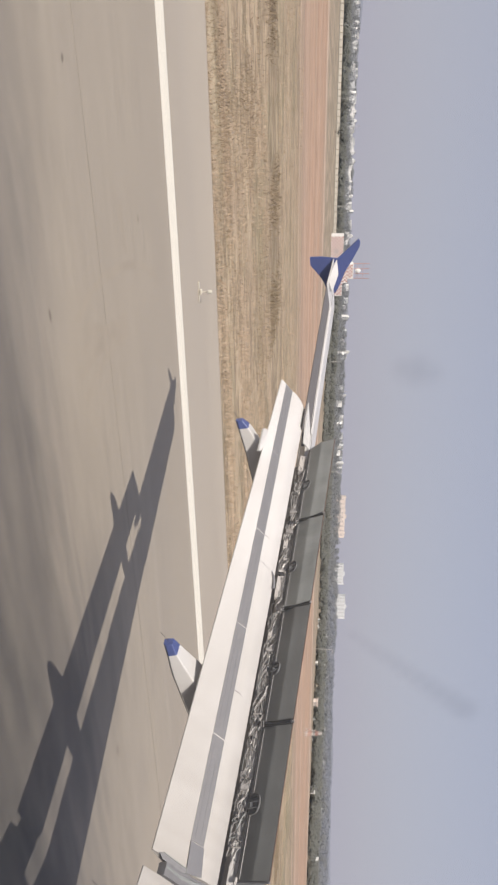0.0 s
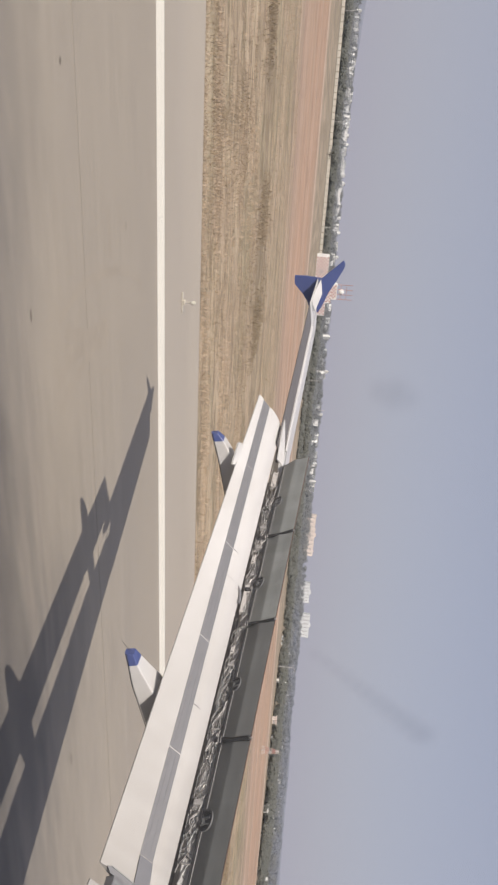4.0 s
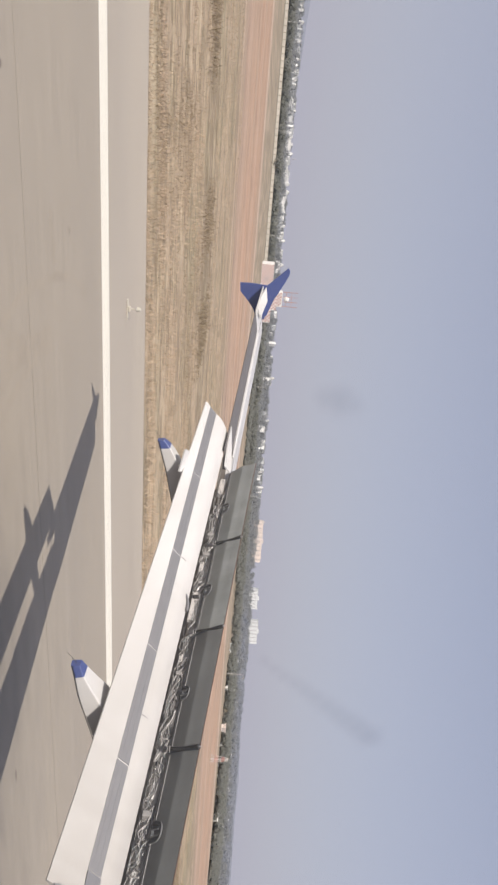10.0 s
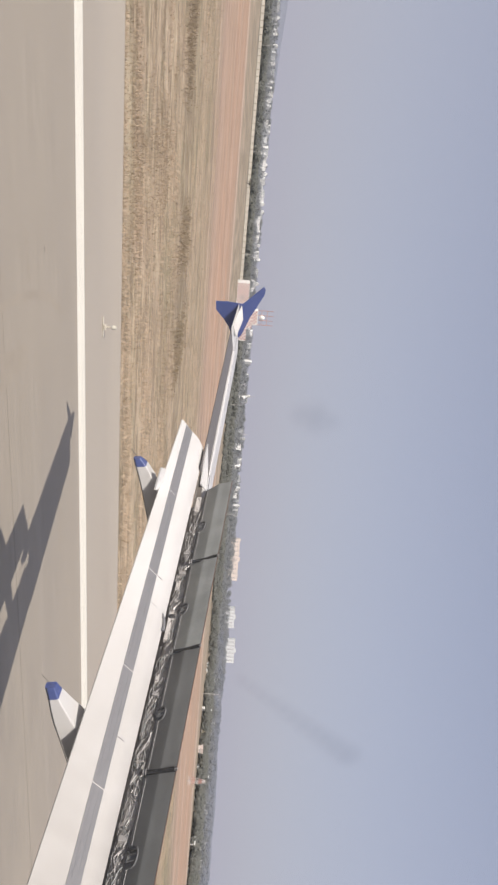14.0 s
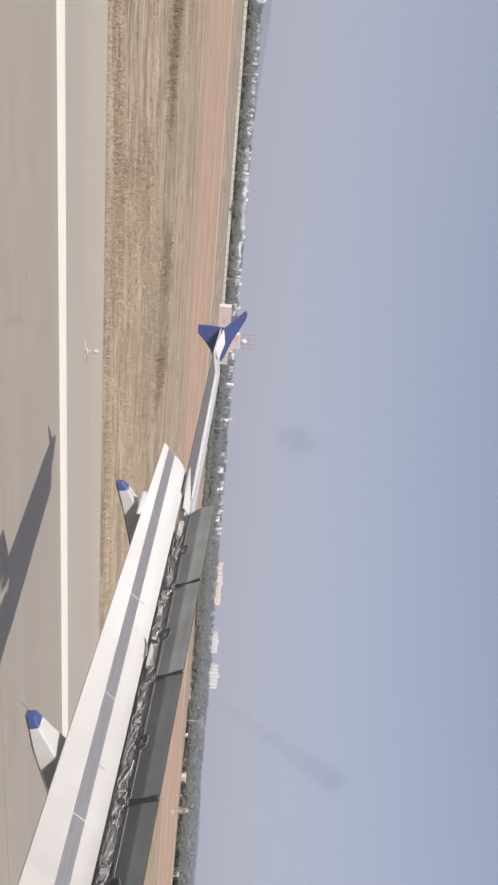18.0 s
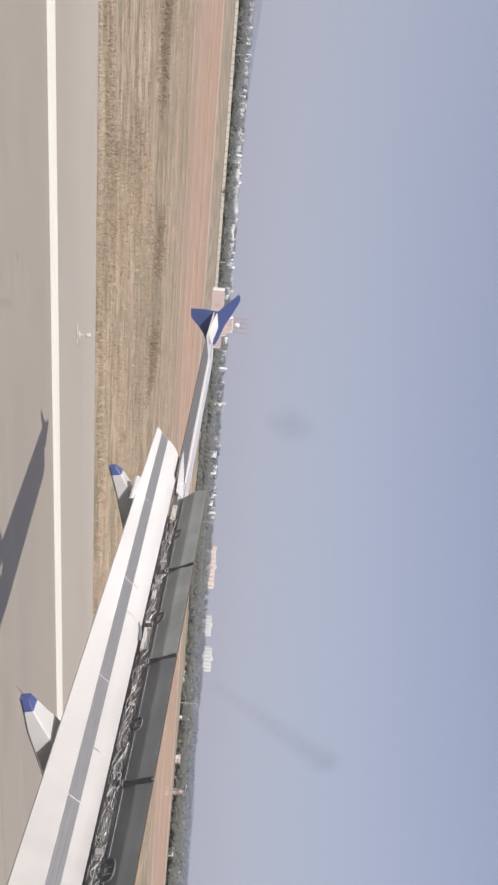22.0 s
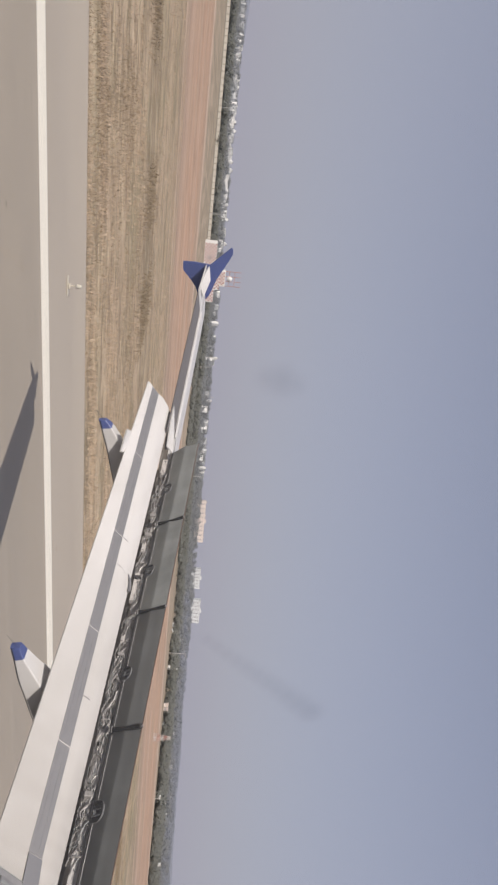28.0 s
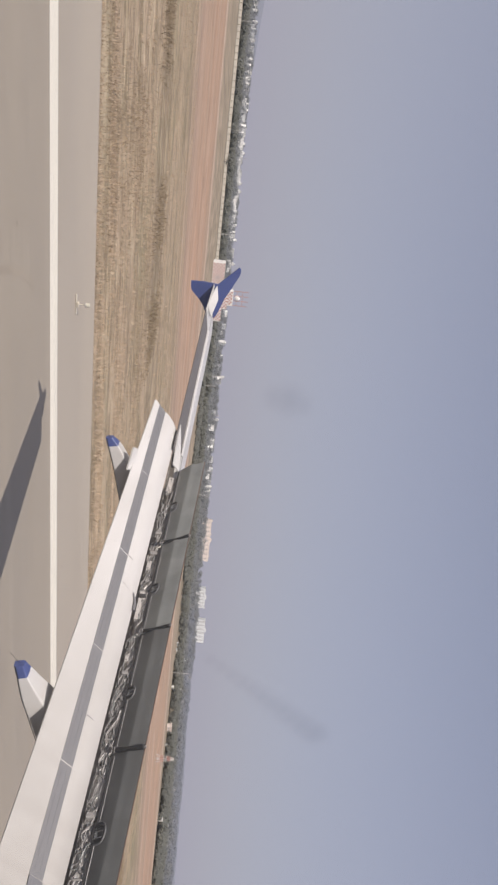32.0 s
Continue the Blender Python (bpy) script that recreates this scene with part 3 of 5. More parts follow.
FAIR_OUT = ((4.985, 2.958, 3.06, 0.05), (5.10, 2.995, 3.158, 0.095), (5.28, 3.05, 3.26, 0.13), (5.50, 3.11, 3.35, 0.16), (5.96, 3.206, 3.44, 0.18), (6.7, 3.4, 3.6, 0.15), (7.2, 3.5, 3.6, 0.04))


def rounded(rows, k):
    """The rows with k - 1 more between each two, on a smooth curve through them."""
    q = [np.array(r, float) for r in rows]
    q = [2 * q[0] - q[1], *q, 2 * q[-1] - q[-2]]
    out = []
    for a, b, c, d in zip(q, q[1:], q[2:], q[3:]):
        for i in range(k):
            t = i / k
            out.append(tuple(0.5 * (2 * b + (c - a) * t + (2 * a - 5 * b + 4 * c - d) * t ** 2 + (3 * b - a - 3 * c + d) * t ** 3)))
    return out + [tuple(q[-2])]


def fairing(yc, prof, move=(0, 0, 0)):
    """A canoe under the flap with a blue tail, a white middle and a white front."""
    rings = []
    for x, zb, zt, h in rounded(prof, 3):
        rings.append([Vector(p) + Vector(move) for p in ((x - 0.04 * h / 0.2, yc - h * 0.98, zt - 0.012), (x, yc - h, zb + 0.03), (x, yc - h * 0.75, zb), (x, yc + h * 0.75, zb), (x, yc + h, zb + 0.03),
                                                         (x - 0.04 * h / 0.2, yc + h * 0.98, zt - 0.012), (x - 0.04 * h / 0.2, yc + h * 0.88, zt), (x - 0.04 * h / 0.2, yc - h * 0.88, zt))])
    body = part("flap_track_fairing", loft(bmesh.new(), rings[3:10]), WHITE, plane, "white canoe-shaped flap track fairing with a blue tail")
    part("front_fairing", loft(bmesh.new(), rings[9:]), WHITE, body, "shaded white front half of the fairing")
    part("blue_tail", loft(bmesh.new(), rings[:4]), BLUE, body, "blue painted tail cone")
    part("edge_seal", tube(bmesh.new(), [r[1] + Vector((0, -0.002, -0.012)) for r in rings[:14]], 0.005, 5), RUBBER, body, "dark brown seal along the lower edge")
    tail = sum((Vector(p) for p in rings[0]), Vector()) / 8
    part("static_wick", tube(bmesh.new(), [tail, tail + Vector((-0.14, 0.0, -0.10))], 0.0028, 5), BLACK, body, "thin dark static wick")
    return body


fairing(8.40, FAIR_MID)
fairing(12.03, FAIR_OUT)
fairing(5.85, tuple((x, b, t, h) for x, b, t, h in FAIR_MID), (0.78, 0.0, -0.14))
# spoilers
HIN = ((8.178, 6.794, 3.555), (5.949, 12.93, 4.06))
TIP = ((7.873, 6.638, 3.95), (5.7, 12.899, 4.491))


def span(r, y):
    return lerp(r[0], r[1], (y - 6.6) / 5.9)


for y0, y1 in ((6.6, 8.165), (8.195, 9.67), (9.70, 11.07), (11.10, 12.5)):
    rings = []
    for y in (y0, y1):
        h, t = span(HIN, y), span(TIP, y)
        kk = -1 - 0.5 * (y - 6.6) / 5.9
        face = [h.lerp(t, k) + Vector((kk * d, 0, 0)) for k, d in ((0, 0), (0.15, 0.01), (0.3, 0.019), (0.44, 0.028), (0.485, 0.030), (0.515, 0.0295), (0.57, 0.025), (0.66, 0.017), (0.76, 0.0115), (0.88, 0.008), (0.96, 0.004), (1, 0))]
        rings.append([*face, t + Vector((0.018, 0, 0.004)), h.lerp(t, 0.5) + Vector((0.085, 0, 0)), h + Vector((0.06, 0, 0.0))])
    sp = part("spoiler", loft(bmesh.new(), rings), DARKGREY if y0 > 9.5 else SHADEDGREY, plane, "raised spoiler panel showing its dark grey underside", True)
    part("trailing_seal", tube(bmesh.new(), [span(TIP, y0) + Vector((0.004, 0, 0)), span(TIP, y1) + Vector((0.004, 0, 0))], 0.007, 5), SEAL, sp, "brownish edge seal")
    for k in (0.03, 0.10):
        part("hinge_rail", tube(bmesh.new(), [span(HIN, y).lerp(span(TIP, y), k) + Vector((-0.012, 0, 0)) for y in (y0 + 0.02, y1 - 0.02)], 0.006 if k < 0.05 else 0.0045, 5), METAL if k > 0.05 else BLACK, sp, "thin hinge rail")
    # dark strut in the gap beside the panel, with ringed fittings at its foot
    if y0 > 7:
        h, t = span(HIN, y0 - 0.015), span(TIP, y0 - 0.015)
        pts = [h + Vector((-0.06, 0, -0.005)), h.lerp(t, 0.12) + Vector((-0.05, 0, 0)), h.lerp(t, 0.5) + Vector((-0.018, 0, 0)), h.lerp(t, 0.85) + Vector((-0.012, 0, 0)), t + Vector((-0.008, 0, -0.01))]
        strut = part("gap_strut", tube(bmesh.new(), pts, 0.033 if y0 < 9 else 0.026, 8), RUBBER, sp, "dark strut between two spoiler panels")
        part("strut_tip", tube(bmesh.new(), [pts[-1], pts[-1] + (t - h).normalized() * 0.03], 0.009, 6), METAL, strut)
        for k in (0.0, 0.07):
            c = pts[0].lerp(pts[1], k * 8)
            part("ring", tube(bmesh.new(), [c + Vector((0, -0.045, 0.0)), c + Vector((-0.03, -0.03, 0)), c + Vector((-0.04, 0, 0)), c + Vector((-0.03, 0.03, 0)), c + Vector((0, 0.045, 0))], 0.006, 5), METAL, strut)
        part("clevis", box(bmesh.new(), pts[0] + Vector((-0.025, -0.03, -0.02)), pts[0] + Vector((0.015, 0.03, 0.015)), 0.008), METAL, strut)
    # D-shaped dark plate: shade inside the actuator recess, put into its colour
    ym = (y0 + y1) / 2 - 0.045
    h, t = span(HIN, ym), span(TIP, ym)
    up, along = (t - h).normalized(), (span(HIN, y1) - span(HIN, y0)).normalized()
    out = along.cross(up).normalized()
    if out.x > 0:
        out = -out
    w = 0.095 if y0 > 7 else 0.125
    outline = [h + along * (w * math.cos(a)) + up * (0.02 + 1.5 * w * max(0, math.sin(a)) ** 0.45) + out * (0.013 + 0.02 * max(0, math.sin(a))) for a in [math.pi * i / 10 for i in range(11)]]
    rec = part("actuator_recess", loft(bmesh.new(), [outline, [p - out * 0.05 for p in outline]]), RECESS_SHADE, sp, "dark plate standing for the shaded recess of the spoiler actuator")
    part("recess_rim", tube(bmesh.new(), [p + out * 0.003 for p in outline], 0.006, 5), GREY, rec)
    for k in (-0.45, 0.1, 0.5):
        c = h + along * (w * k) + out * 0.036
        part("actuator_rod", tube(bmesh.new(), [c + up * 0.03, c + up * (0.05 + 0.9 * w) + along * 0.01], 0.007, 5), BLACK if k > 0.3 else GREY, rec)
    part("actuator_fork", box(bmesh.new(), h + up * 0.05 - Vector((0.03, w * 0.5, 0.03)), h + up * 0.05 + Vector((0.01, w * 0.5, 0.03)), 0.01), RECESS_SHADE, rec)

# cove between the flap and the spoilers
bm = bmesh.new()
loft(bm, [[span(HIN, y) + Vector((0.24, 0, -0.02)), span(HIN, y) + Vector((0.30, 0, -0.02)), span(HIN, y) + Vector((0.37, 0, -0.3)), span(HIN, y) + Vector((0.31, 0, -0.3))] for y in (6.6, 9.5, 12.45)])
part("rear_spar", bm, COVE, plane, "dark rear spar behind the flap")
bm = bmesh.new()
loft(bm, [[span(HIN, y) + Vector((0.055, 0, 0.004)), span(HIN, y) + Vector((0.36, 0, 0.02)), span(HIN, y) + Vector((0.36, 0, -0.005)), span(HIN, y) + Vector((0.055, 0, -0.015))] for y in (6.6, 9.5, 12.48)])
part("spoiler_bay_skin", bm, WHITE, plane, "white skin strip at the spoiler hinges")


def cove_point(y, s, off=0.0):
    """A place in the cove, s metres down and forward from the spoiler hinge."""
    return span(HIN, y) + Vector((0.035 + 0.3 * s + 0.5 * off, 0, -0.012 - 0.64 * s))


for y, ln, z0, z1 in ((9.95, 0.42, -0.15, -0.03), (12.12, 0.3, -0.13, -0.03), (9.35, 0.1, -0.14, -0.09), (10.72, 0.14, -0.15, -0.09)):
    rings = [[span(HIN, q) + Vector(o) for o in ((0.055, 0, z0), (0.045, 0, z1), (0.11, 0, z1), (0.12, 0, z0))] for q in (y, y + ln)]
    panel = part("shroud_box", loft(bmesh.new(), rings), SHROUD, plane, "pale structure inside the flap cove")
    for k in (0.15, 0.85):
        c = span(HIN, y + ln * k) + Vector((0.049, 0, (z0 + z1) / 2))
        part("fastener", tube(bmesh.new(), [c, c + Vector((-0.012, 0, 0))], 0.009, 6), COVE, panel)
rnd = random.Random(5)
pipes = []
for i in range(520):
    y = rnd.uniform(6.75, 12.4)
    if rnd.random() < 0.75:
        y = rnd.choice((7.15, 7.3, 7.6, 8.1, 8.45, 8.7, 8.95, 9.15, 9.65, 10.25, 10.5, 10.95, 11.3, 11.6, 11.8)) + rnd.gauss(0, 0.13)
        y = min(max(y, 6.75), 12.1)
    deep = 0.10 if min(abs(y - 8.35), abs(y - 11.9), abs(y - 7.1)) < 0.28 else 0.045
    s, off = rnd.uniform(0.01, 0.23), rnd.uniform(-deep, 0.0)
    yy, ds, dy = y, rnd.uniform(-1, 1), rnd.choice((-1, 1)) * rnd.uniform(0.3, 1)
    step, pts = rnd.uniform(0.018, 0.04), []
    for j in range(rnd.choice((4, 6, 8, 11))):
        pts.append(cove_point(yy, s, off))
        s, yy, off = s + ds * step, yy + dy * step, off + rnd.uniform(-0.012, 0.012)
        ds, dy = ds + rnd.uniform(-0.6, 0.6), dy + rnd.uniform(-0.4, 0.4)
        k = math.hypot(ds, dy) or 1
        ds, dy, s, off = ds / k, dy / k, min(max(s, 0.0), 0.25), min(max(off, -deep), 0.0)
    pipes.append((y, pts, rnd.choice((0.004, 0.005, 0.006, 0.008, 0.012)), rnd.choice((PIPE, PIPE, PIPE, METAL, COVE, COVE, DARKGREY))))
pipes.sort(key=lambda p: p[0])
for y, pts, r, mat in pipes[:290]:
    part("hydraulic_pipe", tube(bmesh.new(), pts, r, 5), mat, plane)
for kind_of in (PIPE, METAL, COVE, DARKGREY):
    bm = bmesh.new()
    for y, pts, r, mat in pipes[290:]:
        if mat is kind_of:
            tube(bm, pts, r, 5)
    tagged(part("pipe_bundle", bm, kind_of, plane, "bundle of thin pipes in the outer flap cove"), kind="stuff")
for y in (7.2, 7.55, 8.1, 8.5, 8.9, 9.2, 9.7, 10.3, 10.55, 11.0, 11.35, 11.75):
    c = cove_point(y, 0.13, 0.02)
    k = rnd.uniform(0.5, 1.1)
    part("bracket", box(bmesh.new(), c + Vector((-0.05, -0.035, -0.05)) * k, c + Vector((0.05, 0.035, 0.06)) * k, 0.01), rnd.choice((METAL, PIPE, BLACK)), plane)
for y, s in ((8.36, 0.21), (6.93, 0.17)):
    part("push_rod", tube(bmesh.new(), [cove_point(y, s, -0.11), cove_point(y - 0.03, s - 0.17, -0.13)], 0.009, 6), SHROUD, plane, "short pale push rod")
# flap details: scuffed seam, drain hook, end beam


def flap_top(y, k, lift=0.003):
    """A place on the flap's upper skin, k of the way from the grey strip to the nose."""
    gf, nose = rail(F_GF, y), rail(F_LE, y) + Vector((0.055, 0, 0.016))
    return gf.lerp(nose, k) + Vector((-0.55, 0, 0.83)) * (0.034 * math.sin(math.pi * k ** 0.8) + lift)


for y0, k0, k1, r in ((10.10, 0.0, 0.5, 0.003), (10.5, 0.05, 0.26, 0.005), (8.36, 0.0, 0.3, 0.005)):
    pts = [flap_top(y0 - 0.05 * k, k, -0.001) for k in (k0, k0 + (k1 - k0) * 0.33, k0 + (k1 - k0) * 0.67, k1)]
    part("seam", tube(bmesh.new(), pts, r, 5), GREY, flap)
cr = random.Random(12)
for i in range(6):
    y, k = cr.uniform(6.9, 12.9), cr.uniform(0.1, 0.85)
    p = flap_top(y, k, 0.0) if i % 3 else rail(F_TE, y).lerp(rail(F_GA, y), k) + FN * 0.006
    part("paint_chip", tube(bmesh.new(), [p - FN * 0.01, p + FN * 0.004], cr.uniform(0.004, 0.007), 7), GREY, flap)
c = rail(F_LE, 10.0)
part("drain_hook", tube(bmesh.new(), [c + Vector((-0.07, 0.12, -0.02)), c + Vector((-0.02, 0.06, 0.02)), c + Vector((0.02, 0.0, 0.03)), c + Vector((0.05, -0.1, 0.03))], 0.019, 6), GREY, flap, "small grey curved fitting")
rings = [[Vector((p.x, 6.42, p.z - 0.012)), Vector((p.x, 6.27, p.z - 0.012)), Vector((p.x + 0.05, 6.27, p.z - 0.1)), Vector((p.x + 0.05, 6.42, p.z - 0.1))] for p in flap_section(6.45, -0.02, 0)[1:8]]
part("flap_end_beam", loft(bmesh.new(), rings), GREY, plane, "grey beam between the two flaps")
lip = [(7.258, 6.454, 2.826), (7.289, 6.473, 2.87), (7.506, 6.459, 3.098), (7.517, 6.413, 3.086), (7.458, 6.409, 3.02), (7.306, 6.417, 2.86)]
part("end_seal", plate(bmesh.new(), [Vector(p) + FN * 0.022 for p in lip], 0.024, FN), GREY, flap, "worn grey seal at the flap's end")
wedge = [rail(F_GA, 6.71), rail(F_GF, 6.71), (7.636, 6.464, 3.241), (7.518, 6.425, 3.094)]
part("end_fairing", plate(bmesh.new(), [Vector(p) + FN * 0.018 for p in wedge], 0.02, FN), STRIP, flap, "grey wedge at the end of the strip")
part("seal_rim", tube(bmesh.new(), [Vector(p) + FN * 0.024 for p in lip[1:4]], 0.006, 5), DARKGREY, flap)
arm = [(7.36, 6.37, 2.90), (7.494, 6.352, 3.03), (7.60, 6.37, 3.16), (7.70, 6.39, 3.28), (7.809, 6.383, 3.36)]
part("curved_arm", tube(bmesh.new(), [Vector(p) + FN * 0.01 for p in arm], 0.034, 8), DARKGREY, plane, "grey curved arm in the gap between the flaps", True)
# inboard edge of the first spoiler, with a bright hinge end
a, b = span(HIN, 6.6), span(TIP, 6.6)
part("spoiler_end", tube(bmesh.new(), [a.lerp(b, k) + Vector((-0.012, -0.012, 0)) for k in (0.0, 0.3, 0.65, 1.0)], 0.013, 6), STRIP, plane, "grey edge strip of the spoiler")
part("hinge_end", tube(bmesh.new(), [a + Vector((-0.03, -0.03, 0)), a + Vector((-0.03, 0.03, 0))], 0.018, 8), SHROUD, plane, "bright hinge fitting")
for y, z in ((6.78, -0.05), (6.86, -0.12), (6.98, -0.04)):
    c = span(HIN, y) + Vector((0.1, 0, z))
    part("bracket", tube(bmesh.new(), [c, c + Vector((-0.03, 0.05, 0.01)), c + Vector((-0.05, 0.12, 0.0))], 0.011, 6), SHROUD, plane)

# fuselage shell with the window that the camera looks through
angs = sorted([i * 15 for i in range(24)] + [8, 21.5])
xs = [-16, -6, -0.14, 0.46, 6, 14, 22]
bm = bmesh.new()
ring = lambda x, r: [bm.verts.new((x, r * math.cos(radians(a)), 3.95 + r * math.sin(radians(a)))) for a in angs]
outer = [ring(x, 1.975) for x in xs]
for i in range(len(xs) - 1):
    for j in range(len(angs)):
        if xs[i] == -0.14 and angs[j] in (8, 15):
            continue
        k = (j + 1) % len(angs)
        bm.faces.new((outer[i][j], outer[i][k], outer[i + 1][k], outer[i + 1][j]))
bm.faces.new(outer[0])
bm.faces.new(outer[-1])
fus = part("fuselage", bm, WHITE, plane, "white fuselage shell with a passenger window opening", True)

# landing gear under the belly
def gear(x, y, top, r, gap):
    leg = part("landing_gear", tube(bmesh.new(), [(x, y, top), (x, y, r)], 0.11, 10), METAL, plane, "metal landing gear leg")
    part("axle", tube(bmesh.new(), [(x, y - gap, r), (x, y + gap, r)], 0.06, 8), METAL, leg)
    for k in (-1, 1):
        c = y + k * gap
        w = 0.19
        prof = ((r * 0.45, -w), (r * 0.9, -w), (r, -w * 0.6), (r, w * 0.6), (r * 0.9, w), (r * 0.45, w))
        rings = [[(x + q * math.cos(a), c + o, r + q * math.sin(a)) for a in [2 * math.pi * i / 20 for i in range(20)]] for q, o in prof]
        part("wheel", loft(bmesh.new(), rings), RUBBER, leg, "black aircraft tyre")


gear(8.6, 3.8, 3.1, 0.57, 0.46)
gear(8.6, -3.8, 3.1, 0.57, 0.46)
gear(20.5, 0.0, 2.2, 0.38, 0.25)

# the window pane, with two faint smears on it
def pane_material(spots):
    m = bpy.data.materials.new("window_pane")
    m.use_nodes = True
    n, l = m.node_tree.nodes, m.node_tree.links
    n.remove(n["Principled BSDF"])
    clear = n.new("ShaderNodeBsdfTransparent")
    geo = n.new("ShaderNodeNewGeometry")
    last = None
    for place, r, amount in spots:
        dist = n.new("ShaderNodeVectorMath")
        dist.operation = "DISTANCE"
        dist.inputs[1].default_value = place
        l.new(geo.outputs["Position"], dist.inputs[0])
        rng = n.new("ShaderNodeMapRange")
        rng.interpolation_type = "SMOOTHSTEP"
        rng.inputs["From Min"].default_value, rng.inputs["From Max"].default_value = r, 0
        rng.inputs["To Max"].default_value = amount
        l.new(dist.outputs["Value"], rng.inputs["Value"])
        if last is None:
            last = rng.outputs[0]
        else:
            add = n.new("ShaderNodeMath")
            add.operation = "MAXIMUM"
            l.new(last, add.inputs[0])
            l.new(rng.outputs[0], add.inputs[1])
            last = add.outputs[0]
    mix = n.new("ShaderNodeMix")
    mix.data_type = "RGBA"
    mix.inputs["A"].default_value, mix.inputs["B"].default_value = (0.97, 0.97, 0.975, 1), (0.2, 0.2, 0.22, 1)
    l.new(last, mix.inputs["Factor"])
    l.new(mix.outputs["Result"], clear.inputs["Color"])
    # fine scratches and dust spread a little of the daylight
    dust = n.new("ShaderNodeBsdfTranslucent")
    dust.inputs["Color"].default_value = (0.9, 0.9, 0.9, 1)
    both = n.new("ShaderNodeMixShader")
    both.inputs[0].default_value = 0.03
    l.new(clear.outputs[0], both.inputs[1])
    l.new(dust.outputs[0], both.inputs[2])
    l.new(both.outputs[0], n["Material Output"].inputs["Surface"])
    return m


SMEARS = (
    ((0.0631, 1.9088, 4.4684), 0.0062, 0.068),
    ((0.0630, 1.9092, 4.4658), 0.0052, 0.054),
    ((0.0635, 1.9083, 4.4711), 0.0047, 0.048),
    ((0.1429, 1.9106, 4.4580), 0.0036, 0.030),
    ((0.1447, 1.9101, 4.4610), 0.0039, 0.034),
    ((0.1466, 1.9096, 4.4640), 0.0042, 0.039),
    ((0.1484, 1.9090, 4.4671), 0.0046, 0.043),
    ((0.1503, 1.9085, 4.4701), 0.0049, 0.048),
    ((0.1521, 1.9080, 4.4731), 0.0052, 0.053),
    ((0.1540, 1.9074, 4.4762), 0.0055, 0.057),
    ((0.1559, 1.9069, 4.4793), 0.0058, 0.062),
    ((0.1577, 1.9064, 4.4823), 0.0062, 0.066),
    ((0.1596, 1.9058, 4.4854), 0.0065, 0.072),
    ((0.1615, 1.9053, 4.4885), 0.0068, 0.077),
)
bm = bmesh.new()
plate(bm, [(-0.13, 1.952, 4.22), (0.45, 1.952, 4.22), (0.45, 1.872, 4.68), (-0.13, 1.872, 4.68)], 0.001, (0, 1, 0.17))
glass = part("window_pane", bm, pane_material(SMEARS), fus, "clear cabin window pane with faint smears")
glass.visible_shadow = False

# ---- distance ----
BOUND = ((-500, 560), (125, 530), (232, 370), (275, 260), (330, 180), (600, 120), (1200, 90))
bm = bmesh.new()
loft(bm, [[(x, y, -0.1), (x, y, 1.95), (x + 0.1, y + 0.25, 1.95), (x + 0.1, y + 0.25, -0.1)] for x, y in (BOUND[0], (112, 530.6))])
wall = tagged(mesh_object("wall_perimeter", bm, WALLMAT), "long pale precast boundary wall along the airfield", "wall", kind="structure")


def bound(az):
    """How far out, along y, the boundary lies in the direction az."""
    t = math.tan(az)
    for (x0, y0), (x1, y1) in zip(BOUND, BOUND[1:]):
        k = (t * y0 - x0) / ((x1 - x0) - t * (y1 - y0))
        if 0 <= k <= 1:
            return y0 + k * (y1 - y0)
    return 60


rnd = random.Random(11)


def ico_verts():
    b = bmesh.new()
    bmesh.ops.create_icosphere(b, subdivisions=1, radius=1.0)
    v = [tuple(p.co) for p in b.verts]
    f = [[w.index for w in p.verts] for p in b.faces]
    b.free()
    return v, f


ICO_V, ICO_F = ico_verts()
ICO_V = np.array(ICO_V)


def woods(name, spots, label, mat):
    """Many far trees as one mesh: uneven crowns of leaf sprays that lie round several lobes."""
    rg = np.random.default_rng(17)
    V = []
    for x, y, h, w, z, close in spots:
        k = 130 if close else 75
        lobes = rg.uniform(-0.4, 0.4, (5, 3)) * (w, w, h * 0.5) + (x, y, z + h * 0.5)
        out = rg.normal(0, 1, (k, 3))
        out /= np.linalg.norm(out, axis=1, keepdims=True)
        c = lobes[rg.integers(0, 5, k)] + out * rg.uniform(0.85, 1.08, (k, 1)) * (0.3 * w, 0.3 * w, 0.24 * h)
        c[:, 2] = np.maximum(c[:, 2], z + 0.15)
        n = out * 0.6 + (-0.2, -0.25, 0.6) + rg.normal(0, 0.2, (k, 3))
        n /= np.linalg.norm(n, axis=1, keepdims=True)
        size = rg.uniform(0.35, 0.8, (k, 1)) * (0.85 if close else 1.4)
        a = np.cross(n, rg.normal(0, 1, (k, 3)))
        a *= size / np.linalg.norm(a, axis=1, keepdims=True)
        b = 0.8 * np.cross(n, a)
        V.append(np.stack((c - a, c - b, c + a * 0.9, c + b), 1).reshape(-1, 3))
    V = np.concatenate(V)
    me = bpy.data.meshes.new(name)
    me.from_pydata(V.tolist(), [], np.arange(len(V)).reshape(-1, 4).tolist())
    me.materials.append(mat)
    return tagged(new(name, me), label, "trees", kind="stuff")


def rise(x, y):
    """The land climbs gently behind the boundary."""
    return min(14.0, max(0.0, (math.hypot(x, y) - 700) * 0.03))


